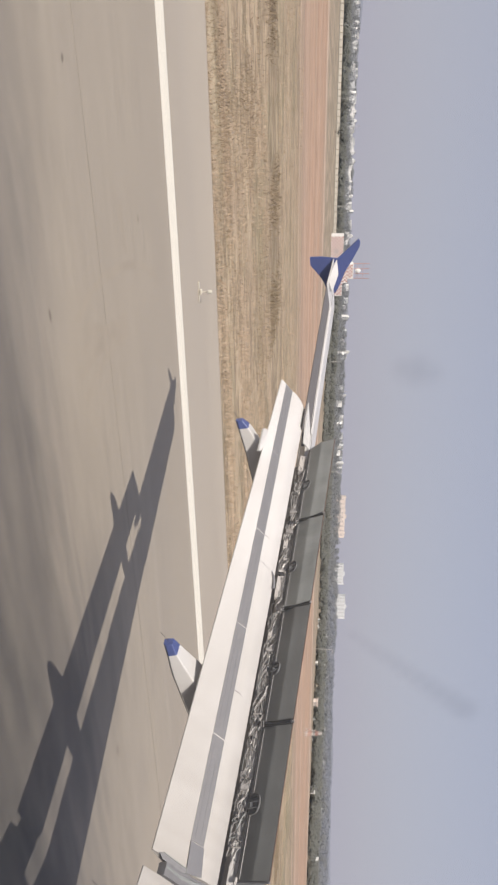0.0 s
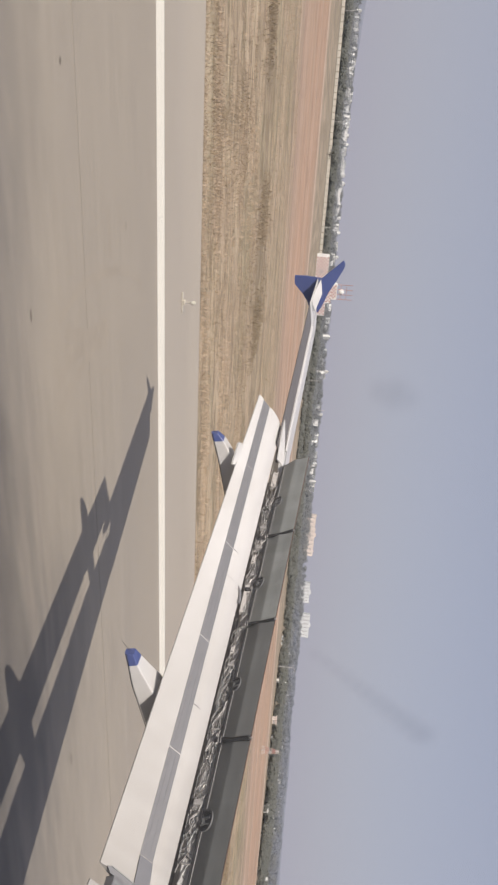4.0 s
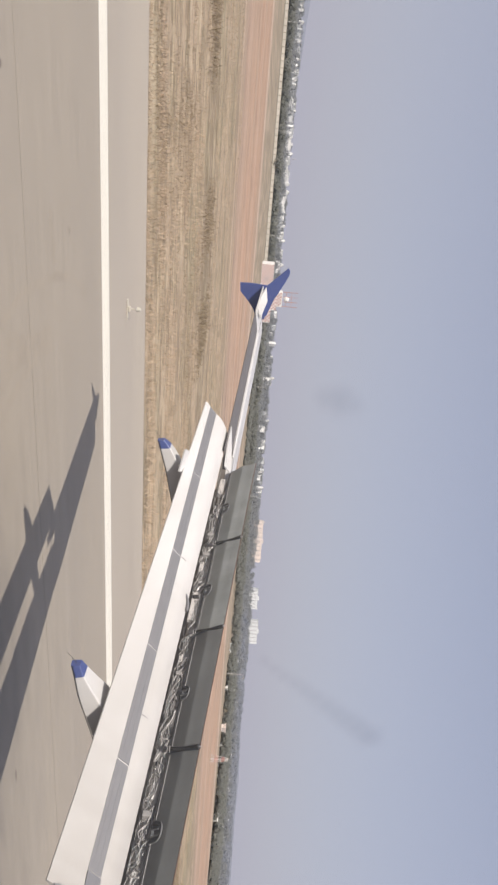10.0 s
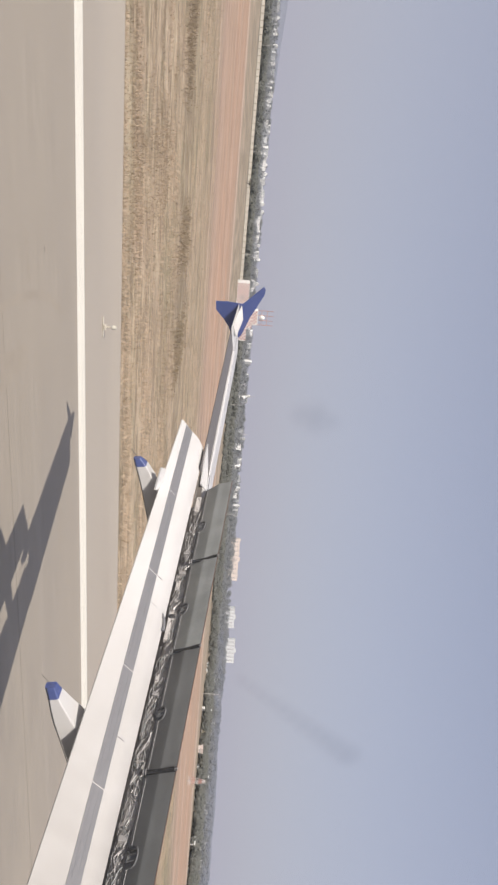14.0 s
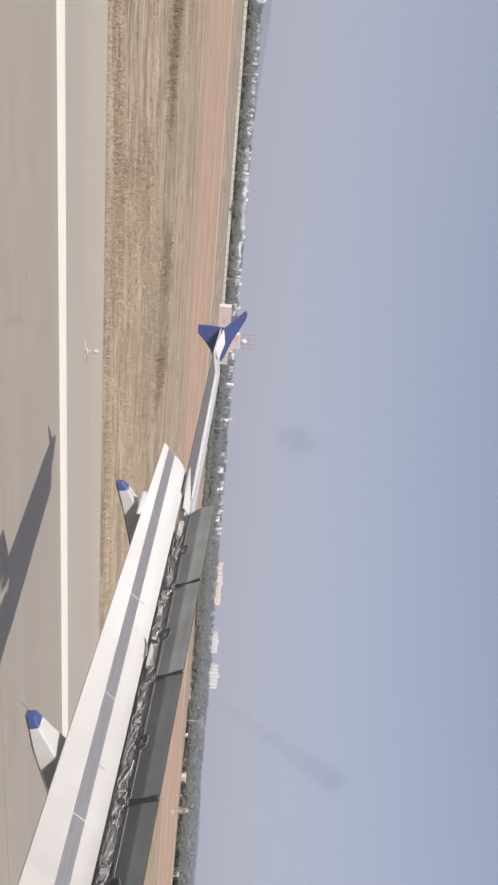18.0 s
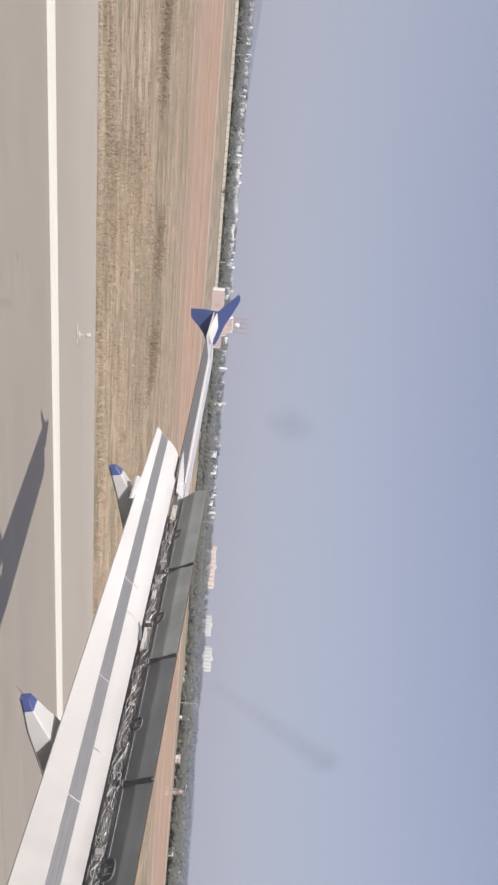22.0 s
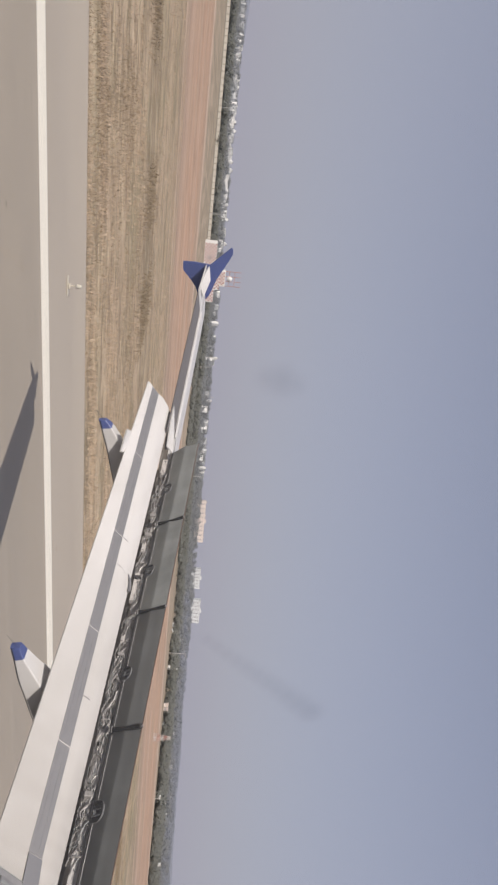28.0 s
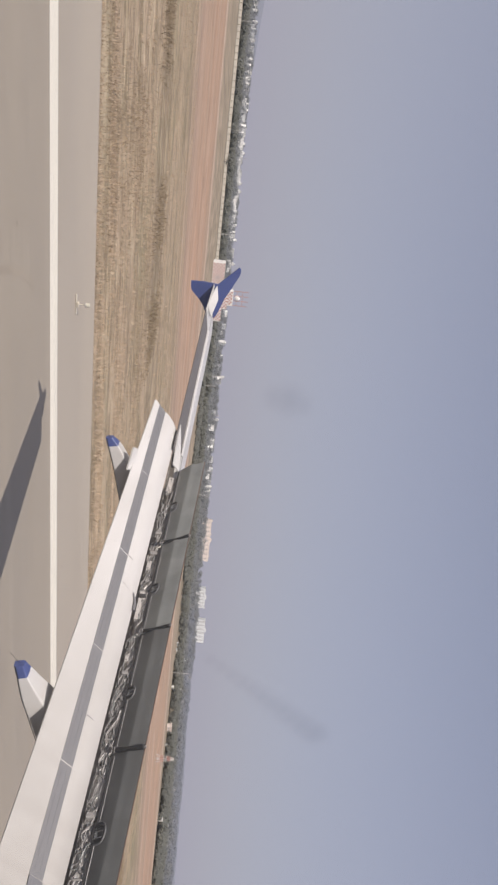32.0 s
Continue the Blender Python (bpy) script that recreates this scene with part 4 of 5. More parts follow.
bm = bmesh.new()
prev = None
for i in range(61):
    a = radians(-40 + 2.2 * i)
    p = [bm.verts.new((d * math.sin(a), d * math.cos(a), z)) for d, z in ((690, -0.5), (1170, 13.95), (1900, 14.0), (3000, -1))]
    for k in range(3 if prev else 0):
        bm.faces.new((prev[k], prev[k + 1], p[k + 1], p[k]))
    prev = p
tagged(mesh_object("ground_rise", bm, SCRUB, True), "gently rising scrubland behind the boundary wall", "ground", kind="structure")
spots = []
for i in range(3600):
    az = radians(rnd.uniform(-14, 64))
    near = bound(az)
    d = near + rnd.choice((rnd.uniform(6, 80), rnd.uniform(10, 250), rnd.uniform(150, 600), rnd.uniform(500, 1300)))
    if az > 0.735:
        d = near + (d - near) * 0.25
    x = d * math.tan(az)
    far = math.hypot(d, x)
    h = rnd.uniform(1.8, 4.2) + min(6.5, max(0, far - 330) * 0.013) + (1.5 if az < 0.22 and far < 900 else 0)
    spots.append((x, d, h, h * rnd.uniform(0.8, 1.5), rise(x, d), far < 480))
for i in range(420):
    deg = rnd.uniform(15, 36)
    d = bound(radians(deg)) * rnd.uniform(0.7 + 0.3 * max(0, (deg - 28) / 8), 1.02)
    h = rnd.uniform(1.0, 2.4)
    spots.append((d * math.tan(radians(deg)), d, h, h * rnd.uniform(1.0, 1.8), 0.0, True))
woods("scrub_woods", [p for p in spots if math.hypot(p[0], p[1]) < 620], "dull green belt of scrub and trees behind the boundary wall", LEAF)
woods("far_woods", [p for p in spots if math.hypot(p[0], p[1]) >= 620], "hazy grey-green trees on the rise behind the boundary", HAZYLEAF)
spots = []
for i in range(1500):
    az, far = radians(rnd.uniform(38, 64)), rnd.uniform(820, 1600)
    h = rnd.uniform(4, 9)
    spots.append((far * math.sin(az), far * math.cos(az), h, h * rnd.uniform(0.9, 1.6), rise(far, 0) + 2.0 * noise.noise(Vector((math.degrees(az) * 0.4, 0, 0))), False))
woods("ridge_woods", spots, "blue-grey hazy treeline on the far rise", FARHAZELEAF)

# hills
bm = bmesh.new()
prev = None
for i in range(181):
    az = radians(-180 + 2 * i)
    h = 26 + 16 * noise.noise(Vector((i * 0.13, 0, 0))) + 10 * noise.noise(Vector((i * 0.5, 3, 0))) + 52 * max(0, 1 - abs((-180 + 2 * i) - 60) / 26) + 80 * max(0, 1 - abs((-180 + 2 * i) + 10) / 13)
    p = [bm.verts.new((math.sin(az) * d, math.cos(az) * d, z)) for d, z in ((3300, -1), (3700, h * 0.8), (4000, h), (4500, -1))]
    if prev:
        for k in range(3):
            bm.faces.new((prev[k], prev[k + 1], p[k + 1], p[k]))
    prev = p
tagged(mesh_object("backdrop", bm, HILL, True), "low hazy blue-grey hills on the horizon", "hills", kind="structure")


def apartment(az, dist, width, depth, height, mat, label, cols):
    a = radians(az)
    t = thing("apartment_building", label, "building", (dist * math.sin(a), dist * math.cos(a), 12.5), "apartment blocks")
    t.rotation_euler = (0, 0, -a * 0.5)
    part("wall", box(bmesh.new(), (-width / 2, 0, 0), (width / 2, depth, height)), mat, t)
    part("roof", box(bmesh.new(), (-width / 2 - 0.4, -0.4, height), (width / 2 + 0.4, depth + 0.4, height + 1.0)), mat, t)
    part("stair_tower", box(bmesh.new(), (-3, 3, height + 1.0), (3, 9, height + 4)), mat, t)
    me = None
    step = width / cols
    pr = random.Random(cols + int(az))
    for c in range(cols + 1):
        top = height + pr.choice((0.0, 1.5, 3.0))
        part("pier", box(bmesh.new(), (-width / 2 + step * (c - 0.14), -0.7, 0), (-width / 2 + step * (c + 0.14), 0, top)), mat, t)
    floors = int(height // 3)
    for c in range(cols):
        for f in range(floors):
            if me is None:
                w = part("window", box(bmesh.new(), (-step * 0.15, -0.05, 0), (step * 0.15, 0.2, 1.5)), PANE, t)
                me = w.data
            else:
                w = new("window", me)
                w.parent = t
            w.location = (-width / 2 + step * (c + 0.5), -0.1, 0.8 + 3 * f)
    return t


apartment(33.0, 1450, 80, 14, 20, PEACH, "long peach apartment block of six storeys far off", 9)
apartment(37.3, 1560, 40, 14, 23, BLOCK, "pale grey apartment block far off", 6)
apartment(39.7, 1560, 46, 14, 28, BLOCK, "tall pale grey apartment block far off", 6)


# wall posts and lamp poles on the boundary
me = None
for i in range(68):
    if me is None:
        post = part("wall_post", box(bmesh.new(), (-0.22, -0.12, 0), (0.22, 0.3, 2.05), 0.04), JOINT, wall, "grey concrete post between two wall panels")
        me = post.data
    else:
        post = new("wall_post", me)
        post.parent = wall
    along = -160 + 4 * i
    post.location = (along, 560 - 30 * (along + 500) / 625, 0)


def pole(x, y, h):
    t = thing("lamp_pole", "thin grey lamp pole beside the boundary wall", "lamp pole", (x, y, 0), "boundary lamp poles")
    part("mast", tube(bmesh.new(), [(0, 0, 0), (0, 0, h)], 0.11, 6), SHROUD, t)
    part("arm", tube(bmesh.new(), [(0, 0, h - 0.05), (0, -0.8, h + 0.3), (0, -1.8, h + 0.35)], 0.07, 5), SHROUD, t)
    part("lamp_head", box(bmesh.new(), (-0.2, -2.3, h + 0.25), (0.2, -1.7, h + 0.45), 0.05), LAMPGLASS, t)
    return t


first = pole(-38, 535, 8.0)
for x, y in ((25, 532), (92, 529), (133, 505), (172, 445), (215, 380), (258, 280)):
    copy_thing(first, Matrix.Translation((x, y, 0)))


def house(name, label, w, d, h, mat, cols, floors, cat="house", at=(0, 0, 0), group="houses behind the wall"):
    t = thing(name, label, cat, at, group)
    part("wall", box(bmesh.new(), (-w / 2, 0, -5.0 if cat == "house" else 0), (w / 2, d, h)), mat, t)
    part("roof", box(bmesh.new(), (-w / 2 - 0.3, -0.3, h), (w / 2 + 0.3, d + 0.3, h + 0.5)), mat, t)
    if h > 6:
        part("roof_room", box(bmesh.new(), (-w * 0.3, d * 0.3, h + 0.5), (w * 0.12, d * 0.8, h + 2.6)), mat, t)
    if h > 8:
        part("water_tank", tube(bmesh.new(), [(w * 0.3, d * 0.5, h + 0.5), (w * 0.3, d * 0.5, h + 2.0)], 0.8, 8), BLACK, t)
    me = None
    for c in range(cols):
        for f in range(floors):
            if me is None:
                win = part("window", box(bmesh.new(), (-min(0.6, w * 0.14), -0.05, 0), (min(0.6, w * 0.14), 0.15, min(1.2, h * 0.3))), PANE, t)
                me = win.data
            else:
                win = new("window", me)
                win.parent = t
            win.location = (-w / 2 + w / cols * (c + 0.5), -0.06, min(1.0, h * 0.35) + 3.1 * f)
    return t


KINDS = [house("town_house", "white flat-roofed house of three storeys far off", 11, 7, 6.0, HOUSE, 2, 2, at=(12, 930, 6.6)),
         house("town_house", "white house of two storeys with a roof room far off", 17, 6, 5.6, HOUSE, 4, 2, at=(-6, 880, 5.1)),
         house("town_house", "tall narrow white house far off", 6, 6, 8.5, HOUSE, 2, 2, at=(60, 960, 7.6)),
         house("town_house", "pale grey house of three storeys far off", 13, 7, 6.0, BLOCK, 3, 2, at=(150, 940, 7.3)),
         house("shed", "low white shed among the trees", 2.6, 2, 1.8, HOUSE, 1, 1, "shed", at=(300, 232, 0)),
         house("shed", "pale grey lean-to among the trees", 2.2, 2, 1.8, BLOCK, 1, 1, "shed", at=(292, 255, 0))]
rnd = random.Random(21)
for i in range(-60, 214):
    if i < 46:
        az, d, k = rnd.gauss(*rnd.choice(((-4, 2.2), (1.5, 1.6), (4.5, 1.0), (8, 2.5)))), rnd.uniform(930, 1060), rnd.choice(KINDS[:4])
    elif i < 78:
        az, d, k = rnd.uniform(10, 31), rnd.uniform(850, 1150), rnd.choice(KINDS[:4])
    else:
        if i % 3 == 0 and i < 190:
            continue
        az = rnd.uniform(40, 57)
        d, k = bound(radians(az)) + rnd.choice((rnd.uniform(4, 40), rnd.uniform(30, 120), rnd.uniform(60, 170))), rnd.choice(KINDS[4:])
    if i >= 190:
        far = rnd.uniform(780, 1000)
        az = rnd.uniform(40, 56)
        d, k = far * math.cos(radians(az)), rnd.choice(KINDS[:2])
    x = d * math.tan(radians(az))
    size = rnd.uniform(0.4, 0.7) if i >= 190 else rnd.uniform(0.35, 0.75) if i < 84 else rnd.uniform(0.4, 0.85)
    copy_thing(k, Matrix.Translation((x, d, rise(x, d) + (rnd.uniform(2.5, 5.0) if i < 84 else -0.2))) @ Matrix.Rotation(rnd.uniform(-0.5, 0.5), 4, "Z") @ Matrix.Scale(size, 4))

house("pump_house", "small pinkish pump house before the trees", 2.6, 2.2, 1.7, PEACH, 2, 1, "shed", at=(272, 258, 0), group="")
tank = thing("storage_tank", "pale yellow storage tank before the trees", "tank", (277, 274, 0))
part("drum", loft(bmesh.new(), [[(r * math.cos(a), r * math.sin(a), z) for a in [2 * math.pi * i / 14 for i in range(14)]] for r, z in ((1.7, 0.6), (1.75, 0.7), (1.75, 3.2), (1.2, 3.7), (0.2, 3.85))]), LAMPGLASS, tank, smooth=True)
for a in range(4):
    part("leg", tube(bmesh.new(), [(1.4 * math.cos(a * 1.57), 1.4 * math.sin(a * 1.57), 0), (1.4 * math.cos(a * 1.57), 1.4 * math.sin(a * 1.57), 0.7)], 0.12, 6), SHROUD, tank)
# red and white banded lattice mast on the open soil
mast = thing("lattice_mast", "short red and white banded lattice mast on bare soil", "mast", (156, 139, -0.06))
for k in range(5):
    z0, z1 = 0.9 * k, 0.9 * (k + 1)
    r0, r1 = 0.62 - 0.08 * k, 0.54 - 0.08 * k
    band = part("mast_section", bmesh.new(), RED if k % 2 else SHROUD, mast)
    bm = bmesh.new()
    for sx, sy in ((-1, -1), (1, -1), (1, 1), (-1, 1)):
        tube(bm, [(sx * r0, sy * r0, z0), (sx * r1, sy * r1, z1)], 0.06, 5)
    for (ax, ay), (bx, by) in (((-1, -1), (1, -1)), ((1, -1), (1, 1)), ((1, 1), (-1, 1)), ((-1, 1), (-1, -1))):
        tube(bm, [(ax * r0, ay * r0, z0), (bx * r1, by * r1, z1)], 0.045, 5)
        tube(bm, [(ax * r1, ay * r1, z1), (bx * r1, by * r1, z1)], 0.045, 5)
    bm.to_mesh(band.data)
    bm.free()

# red and white chequered airfield building with a mast frame on its roof
tower = thing("airfield_building", "red and white chequered airfield building with a rooftop mast frame", "building", (101, 402, 0))
base = part("lower_storey", box(bmesh.new(), (-16, 0, 0), (16, 8, 6.6), 0.05), HOUSE, tower)
upper = part("upper_storey", box(bmesh.new(), (-5, 0.6, 6.6), (9, 7, 9.2), 0.05), HOUSE, tower)
cab = part("control_cab", box(bmesh.new(), (-1, 1.2, 9.2), (7, 6.5, 12.4), 0.05), HOUSE, tower)
check = None
for owner, x0, y0, z0, nx, nz in ((base, -16, 0, 0.2, 35, 7), (upper, -5, 0.6, 6.65, 15, 3), (cab, -1, 1.2, 9.3, 8, 3)):
    for a in range(nx):
        for b in range(nz):
            if (a + b) % 2:
                continue
            if check is None:
                ob = part("chequer", box(bmesh.new(), (0, -0.03, 0), (0.89, 0.05, 0.89)), RED, owner)
                check = ob.data
            else:
                ob = new("chequer", check)
                ob.parent = owner
            ob.location = (x0 + 0.1 + 0.9 * a, y0 - 0.01, z0 + 0.9 * b)
for x, z in ((-9, 2.2), (2, 2.2), (7, 2.2), (11, 2.2)):
    part("window", box(bmesh.new(), (x, -0.12, z), (x + 1.6, 0.1, z + 1.6)), PANE, base)
for x in (-1, 1.7, 4.4, 7):
    part("mast", tube(bmesh.new(), [(x, 3, 12.4), (x, 3, 21)], 0.16, 5), RED, tower)
for z in (14.5, 17.5):
    part("mast_rail", tube(bmesh.new(), [(-1, 3, z), (7, 3, z)], 0.13, 5), RED, tower)
part("radome", loft(bmesh.new(), [[(3 + r * math.cos(a), 3.6 + r * math.sin(a), z) for a in [2 * math.pi * i / 10 for i in range(10)]] for r, z in ((0.9, 13.4), (1.5, 14.2), (1.5, 15.2), (0.9, 16.0), (0.2, 16.3))]), HOUSE, tower, "white ball radome")

# thin masts standing out of the far trees
def radio_mast(x, y, h):
    t = thing("radio_mast", "thin pale lattice radio mast rising over the far trees", "mast", (x, y, rise(x, y)), "radio masts")
    for k in range(3):
        a = 2.094 * k
        part("leg", tube(bmesh.new(), [(0.7 * math.cos(a), 0.7 * math.sin(a), 0), (0.12 * math.cos(a), 0.12 * math.sin(a), h)], 0.09, 5), SHROUD, t)
    for k in range(6):
        z, q = h * (k + 1) / 7, 0.7 - 0.58 * (k + 1) / 7
        part("ring_brace", tube(bmesh.new(), [(q * math.cos(a), q * math.sin(a), z) for a in (0, 2.094, 4.189, 6.283)], 0.05, 4), SHROUD, t)
    part("cross_arm", tube(bmesh.new(), [(-1.4, 0, h * 0.8), (1.4, 0, h * 0.8)], 0.08, 5), SHROUD, t)
    part("spike", tube(bmesh.new(), [(0, 0, h), (0, 0, h + 2.5)], 0.05, 5), SHROUD, t)
    return t


for az, far, h in ((20.4, 640, 17.0), (23.4, 900, 15.0), (4.5, 980, 16.0)):
    radio_mast(far * math.sin(radians(az)), far * math.cos(radians(az)), h)

# a single tree before the wall
tree = thing("tree", "small dark tree standing before the boundary wall", "tree", (36, 425, 0))
bm = bmesh.new()
tube(bm, [(0, 0, 0), (0.1, 0, 1.2), (0.0, 0.1, 2.6)], 0.22, 7)
for a in range(5):
    tube(bm, [(0, 0, 1.6 + 0.2 * a), (1.1 * math.cos(a * 1.3), 1.1 * math.sin(a * 1.3), 3.2 + 0.2 * a)], 0.08, 5)
part("trunk", bm, BARK, tree)
V, F = [], []
for i in range(60):
    o = np.array((rnd.gauss(0, 1.2), rnd.gauss(0, 1.2), 3.6 + rnd.gauss(0, 0.9)))
    v = ICO_V * rnd.uniform(0.25, 0.6) * np.array([[rnd.uniform(0.5, 1.4)] for _ in range(len(ICO_V))]) + o
    F.extend([[k + len(ICO_V) * i for k in f] for f in ICO_F])
    V.append(v)
cm = bpy.data.meshes.new("crown")
cm.from_pydata(np.concatenate(V).tolist(), [], F)
cm.materials.append(LEAF)
crown = new("crown", cm)
crown.parent = tree

# runway edge lights
def edge_light(x):
    t = thing("runway_edge_light", "small white runway edge light on a long base plate", "runway light", (x, 24.9, 0), "runway edge lights")
    part("base_plate", box(bmesh.new(), (-0.26, -0.06, 0), (0.26, 0.06, 0.03), 0.01), YELLOW, t)
    part("junction", box(bmesh.new(), (-0.07, -0.07, 0.035), (0.07, 0.07, 0.09), 0.015), YELLOW, t)
    part("stem", tube(bmesh.new(), [(0, 0, 0.09), (0, 0, 0.23)], 0.022, 8), YELLOW, t)
    head = part("lamp_head", loft(bmesh.new(), [[(r * math.cos(a), r * math.sin(a), z) for a in [2 * math.pi * i / 10 for i in range(10)]] for r, z in ((0.045, 0.23), (0.06, 0.25), (0.06, 0.30), (0.05, 0.345), (0.02, 0.365))]), LAMPGLASS, t, "clear glass lamp dome")
    part("clamp", tube(bmesh.new(), [(0.064 * math.cos(a), 0.064 * math.sin(a), 0.245) for a in [2 * math.pi * i / 10 for i in range(11)]], 0.008, 5), METAL, head)
    return t


lamp0 = edge_light(6.7)
lamp0.scale = (1.25, 1.25, 1.25)
for k in (-2, -1, 1, 2, 3, 4, 5, 6):
    copy_thing(lamp0, Matrix.Translation((6.7 + 60 * k, 24.9, 0)))

# centreline dashes of the runway, under the aircraft and on to both ends
dash = None
for i in range(60):
    if dash is None:
        bm = bmesh.new()
        plate(bm, [(0, -0.45, 0.004), (30, -0.45, 0.004), (30, 0.45, 0.004), (0, 0.45, 0.004)], 0.006, (0, 0, 1))
        ob = part("centreline_dash", bm, PAINT, runway, "thick white centreline dash")
        dash = ob.data
    else:
        ob = new("centreline_dash", dash)
        ob.parent = runway
    ob.location.x = -700 + 50 * i

# exit taxiway beyond, to the other side of the runway
TAXI = material("taxiway_concrete", (0.45, 0.375, 0.28), 0.85, 0, 0.2, 2.2, 0.35, 0.10, 0.2, (0.3, 1.3, 1), tint=(0.36, 0.31, 0.24))
AMBER = material("yellow_marking", (0.62, 0.42, 0.10), 0.7, 0, 0.15, 6, 0.25, 0.8)
bm = bmesh.new()
plate(bm, [(700, -EDGE, 0), (900, -EDGE, 0), (1010, -56, 0), (860, -56, 0)], 0.3, (0, 0, 1))
exit_way = tagged(mesh_object("exit_taxiway", bm, TAXI), "pale tan concrete exit leaving the runway at a slant", "taxiway", kind="structure")
bm = bmesh.new()
plate(bm, [(500, -56.004, 0), (1900, -56.004, 0), (1900, -84, 0), (500, -84, 0)], 0.3, (0, 0, 1))
taxiway = tagged(mesh_object("taxiway", bm, TAXI), "pale tan concrete taxiway beside a strip of grass and red soil", "taxiway", kind="structure")


def stripe(owner, name, pts, half, mat, lift, label):
    bm = bmesh.new()
    line = [Vector((x, y, 0)) for x, y in rounded(pts, 8)]
    rings = []
    for i, p in enumerate(line):
        d = (line[min(i + 1, len(line) - 1)] - line[max(i - 1, 0)]).normalized()
        nrm = Vector((-d.y, d.x, 0)) * half
        rings.append([p - nrm + Vector((0, 0, lift)), p + nrm + Vector((0, 0, lift)), p + nrm, p - nrm])
    loft(bm, rings)
    return part(name, bm, mat, owner, label)


for off in (-0.45, 0.45):
    stripe(exit_way, "guide_line", ((760, -31 + off), (800, -38 + off), (850, -49 + off), (868, -55.5 + off)), 0.12, AMBER, 0.005, "yellow double guide line")
stripe(taxiway, "guide_line", ((900, -66), (940, -69.5), (1000, -70), (1300, -70), (1880, -70)), 0.12, AMBER, 0.005, "yellow taxiway centreline")
for x in (930, 962, 994, 1026):
    for half, mat, lift in ((1.25, RUBBER, 0.004), (1.05, AMBER, 0.008)):
        stripe(taxiway, "slanted_bar", ((x, -57.4), (x + 5, -59.6), (x + 10, -61.8)), half, mat, lift, "slanted yellow bar with a black border" if mat is AMBER else "black border of the yellow bar")

sign = thing("taxiway_sign", "small yellow taxiway sign on two short legs in the grass", "sign", (1120, -46, -0.06))
face = part("panel", box(bmesh.new(), (-0.9, -0.08, 0.35), (0.9, 0.08, 1.15), 0.03), AMBER, sign)
for k, w in ((-0.55, 0.16), (-0.2, 0.1), (0.15, 0.16), (0.52, 0.12)):
    for side in (-1, 1):
        part("mark", box(bmesh.new(), (k - w, side * 0.085 - 0.006, 0.55), (k + w, side * 0.085 + 0.006, 0.95)), RUBBER, face, "black mark on the yellow panel")
for k in (-0.6, 0.6):
    part("leg", tube(bmesh.new(), [(k, 0, 0), (k, 0, 0.36)], 0.035, 8), METAL, sign)

taxi_light = edge_light(0)
tagged(taxi_light, "small yellow taxiway edge light on a round stem", "taxiway light", "taxiway edge lights")
taxi_light.name = "taxiway_edge_light"
taxi_light.location = (760, -58, 0)
for k in range(1, 12):
    copy_thing(taxi_light, Matrix.Translation((760 + 30 * k, -58 if k % 2 else -82.5, 0)))

# tyre scuffs on the concrete
for pts, w in ((((3.98, 13.76), (3.81, 14.38), (3.71, 15.19), (3.78, 16.25), (3.96, 17.46), (4.41, 18.85), (4.88, 19.62)), 0.09),
               (((4.25, 13.99), (4.74, 15.35), (4.91, 16.67)), 0.13), (((4.57, 13.93), (4.99, 15.3), (5.21, 16.63)), 0.13), (((4.99, 15.5), (4.89, 14.32), (5.03, 13.54)), 0.1), (((5.2, 15.6), (5.17, 15.09), (5.55, 13.52)), 0.1),
               (((5.85, 16.1), (5.86, 16.5)), 0.04), (((5.3, 17.2), (5.32, 17.35)), 0.03), (((14, 18.2), (18, 18.6), (24, 18.7)), 0.1), (((2.5, 16.9), (3.6, 17.0)), 0.12), (((9.4, 19.0), (11.2, 19.05)), 0.14)):
    bm = bmesh.new()
    lift = 0.0022 + 0.0004 * len(pts) + 0.004 * w
    line = [Vector((x, y, lift)) for x, y in rounded(pts, 6)]
    prev = None
    for i, p in enumerate(line):
        d = (line[min(i + 1, len(line) - 1)] - line[max(i - 1, 0)]).normalized()
        nrm = Vector((-d.y, d.x, 0)) * w
        pair = [bm.verts.new(p - nrm), bm.verts.new(p + nrm)]
        if prev:
            bm.faces.new((prev[0], prev[1], pair[1], pair[0]))
        prev = pair
    part("tyre_scuff", bm, SCUFF, runway, "faint grey tyre scuff")
# small dark spots and chipped places
sr = random.Random(31)
for i in range(34):
    x, y = sr.uniform(-6, 24), sr.uniform(11, 27.5)
    rx, ry = sr.uniform(0.05, 0.22), sr.uniform(0.02, 0.07)
    bm = bmesh.new()
    bm.faces.new([bm.verts.new((x + rx * math.cos(a) * sr.uniform(0.5, 1.1), y + ry * math.sin(a) * sr.uniform(0.5, 1.1), 0.0035)) for a in [2 * math.pi * k / 11 for k in range(11)]])
    part("stain", bm, SPOT if i % 3 == 0 else SCUFF, runway, "small dark spot on the concrete")
for sgn in (1, -1):
    bm = bmesh.new()
    box(bm, (-1500, sgn * (EDGE + 0.13) - 0.13, -0.07), (2500, sgn * (EDGE + 0.13) + 0.13, -0.035))
    part("edge_soil", bm, SPOT, runway, "dark soil along the pavement's edge")

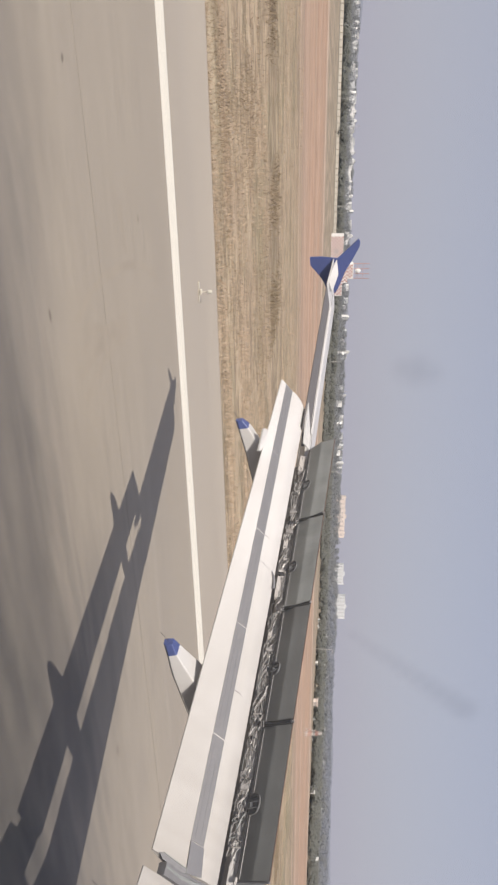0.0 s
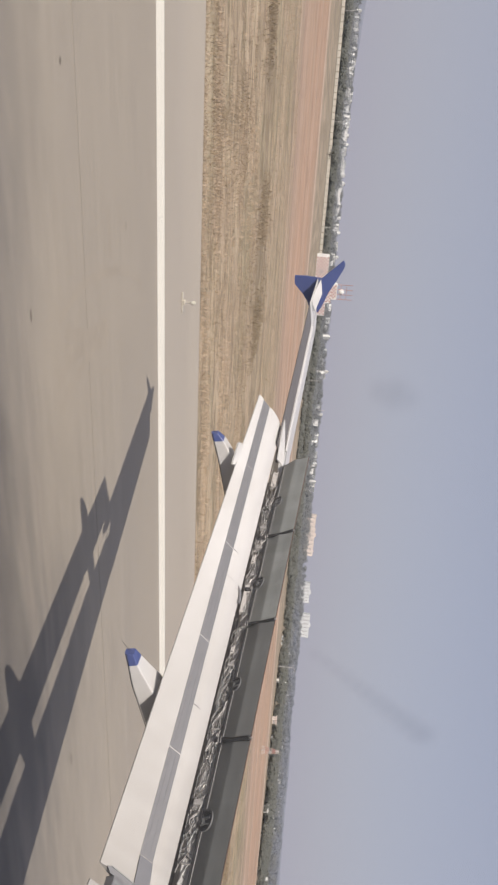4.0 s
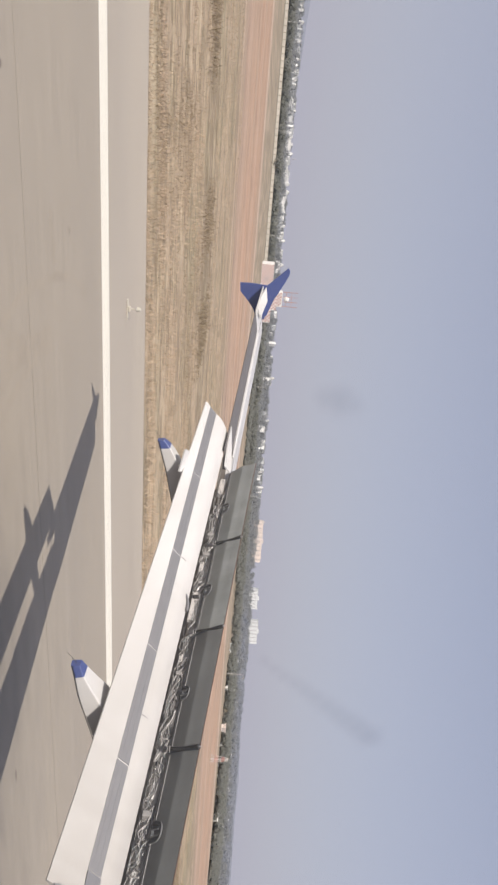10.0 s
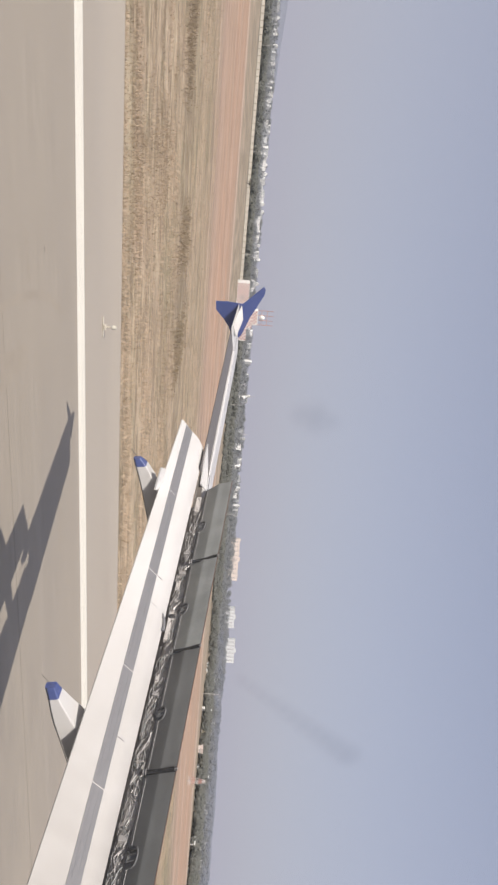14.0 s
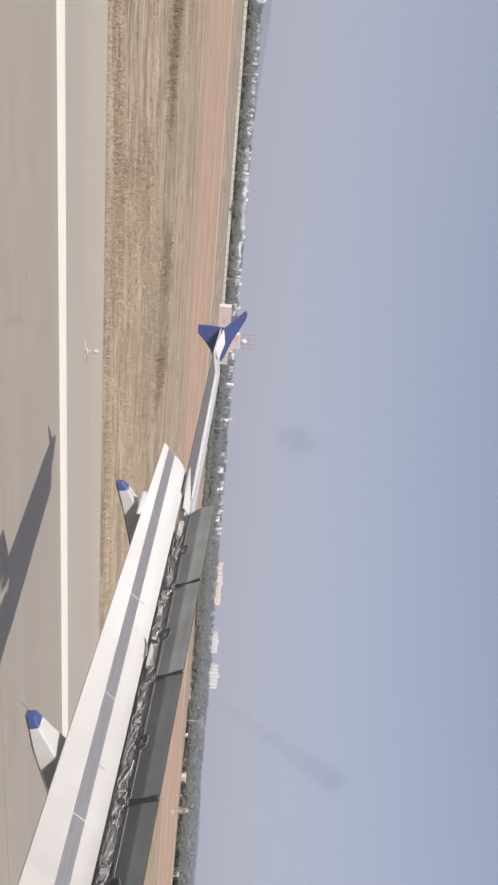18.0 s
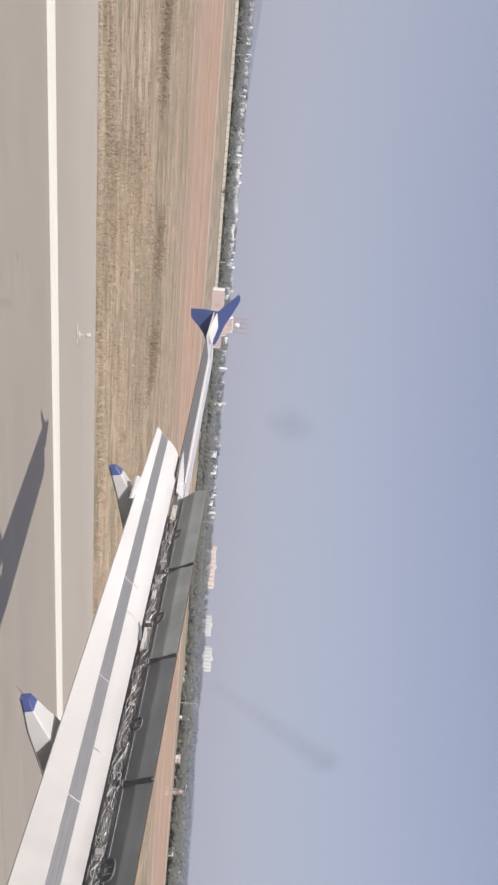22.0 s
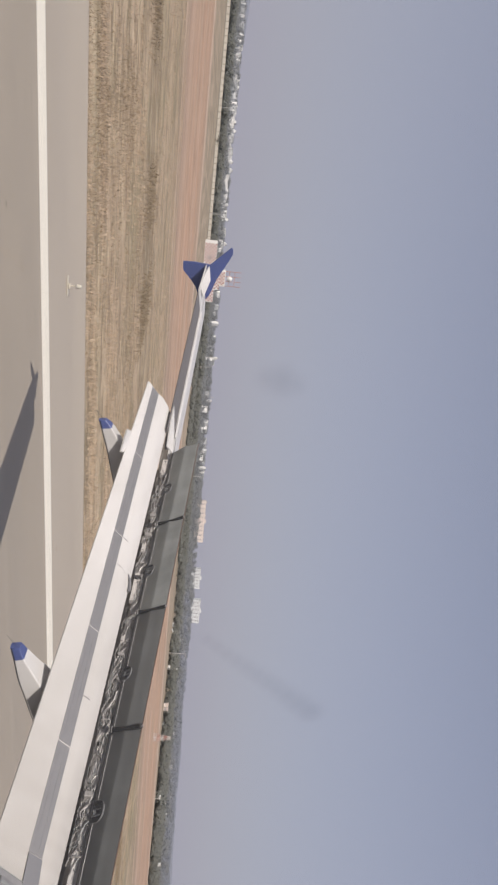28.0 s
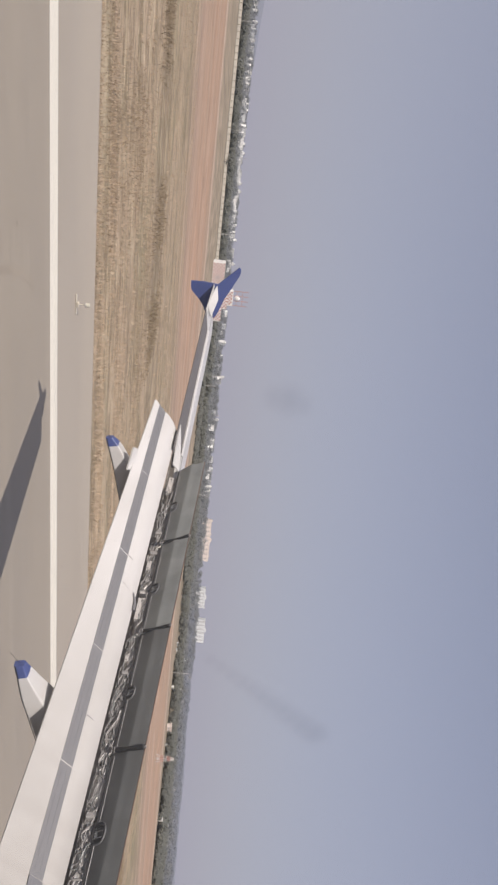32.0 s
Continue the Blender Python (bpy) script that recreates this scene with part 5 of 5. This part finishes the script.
# dry grass beside the runway
rng = np.random.default_rng(4)
N = 170000
gx = rng.uniform(-25, 95, N)
gy = EDGE + 0.12 + 62 * rng.uniform(0, 1, N) ** 1.7
clump = np.array([noise.noise(Vector((a * 0.10, b * 0.55, 0))) for a, b in zip(gx, gy)])
keep = (rng.uniform(-0.35, 0.5, N) < clump + 0.05) & ((np.abs(gy - 53.5) > 3 + 3 * clump) | (rng.uniform(0, 1, N) < 0.15))
gx, gy, clump = gx[keep], gy[keep], clump[keep]
N = len(gx)
V = np.zeros((N, 6, 3))
for b in range(2):
    ang = rng.uniform(0, 2 * np.pi, N)
    h = rng.uniform(0.06, 0.20, N) * (0.8 + 0.9 * np.clip(clump, -0.3, 0.6))
    w = rng.uniform(0.007, 0.018, N)
    ox, oy = rng.normal(0, 0.09, N), rng.normal(0, 0.09, N)
    for k, (s1, z) in enumerate(((-1, 0), (1, 0), (0.3, 1))):
        V[:, 3 * b + k, 0] = gx + ox + np.cos(ang) * w * s1 + (z * rng.normal(0, 0.08, N))
        V[:, 3 * b + k, 1] = gy + oy + np.sin(ang) * w * s1 + (z * rng.normal(0, 0.08, N))
        V[:, 3 * b + k, 2] = -0.06 + z * h
gm = bpy.data.meshes.new("dry_grass")
gm.from_pydata(V.reshape(-1, 3).tolist(), [], np.arange(N * 6).reshape(-1, 3).tolist())
gm.materials.append(GRASS)
tagged(new("dry_grass", gm), "short dry straw-coloured grass tufts beside the runway", "grass", kind="stuff")

# ragged row of dark weeds in the grass
def weeds(n, row, spread, lo, size, mat, label):
    wx = rng.uniform(-45, 150, n)
    wy = rng.normal(row, spread, n) + np.array([2.0 * noise.noise(Vector((a * 0.05, 7, 0))) for a in wx])
    thick = np.array([noise.noise(Vector((a * 0.16, b * 0.12, 4))) for a, b in zip(wx, wy)])
    ok = (thick > rng.uniform(lo, lo + 0.4, n)) & (wy > EDGE + 0.3)
    wx, wy, thick = wx[ok], wy[ok], thick[ok]
    n = len(wx)
    P = np.zeros((n, 3, 3))
    turn, high = rng.uniform(0, 6.283, n), size * rng.uniform(0.12, 0.36, n) * (0.7 + thick)
    for k, (s1, z) in enumerate(((-1, 0), (1, 0), (0.3, 1))):
        P[:, k, 0] = wx + np.cos(turn) * 0.035 * size * s1 + z * rng.normal(0, 0.1 * size, n)
        P[:, k, 1] = wy + np.sin(turn) * 0.035 * size * s1 + z * rng.normal(0, 0.1 * size, n)
        P[:, k, 2] = -0.06 + z * high
    wm = bpy.data.meshes.new("weeds")
    wm.from_pydata(P.reshape(-1, 3).tolist(), [], np.arange(n * 3).reshape(-1, 3).tolist())
    wm.materials.append(mat)
    tagged(new("weeds", wm), label, "weeds", kind="stuff")


weeds(60000, 53.4, 2.2, -0.1, 0.9, WEED, "ragged row of dark brown weeds in the grass")
weeds(60000, 31.4, 1.4, -0.15, 0.42, STALK, "patches of brown stalks near the pavement's edge")
weeds(90000, 41.0, 4.5, -0.1, 0.5, STALK, "thin patches of brown stalks in the grass")

# rough grass of the island between the runway and the taxiway
N = 26000
ix, iy = rng.uniform(880, 1140, N), rng.uniform(-55.6, -28.9, N)
patch = np.array([noise.noise(Vector((a * 0.07, b * 0.16, 9))) for a, b in zip(ix, iy)])
ok = (patch > rng.uniform(-0.35, 0.15, N)) & (np.abs(iy + 41) > 5 * (0.4 - patch)) & (ix > 905 + (-28.9 - iy) * 4.2)
ix, iy = ix[ok], iy[ok]
N = len(ix)
V = np.zeros((N, 3, 3))
turn, high = rng.uniform(0, 6.283, N), rng.uniform(0.1, 0.32, N)
for k, (s1, z) in enumerate(((-1, 0), (1, 0), (0.3, 1))):
    V[:, k, 0] = ix + np.cos(turn) * 0.03 * s1 + z * rng.normal(0, 0.08, N)
    V[:, k, 1] = iy + np.sin(turn) * 0.03 * s1 + z * rng.normal(0, 0.08, N)
    V[:, k, 2] = -0.06 + z * high
im = bpy.data.meshes.new("island_grass")
im.from_pydata(V.reshape(-1, 3).tolist(), [], np.arange(N * 3).reshape(-1, 3).tolist())
im.materials.append(STALK)
tagged(new("island_grass", im), "rough brownish green grass on red soil beside the taxiway", "grass", kind="stuff")
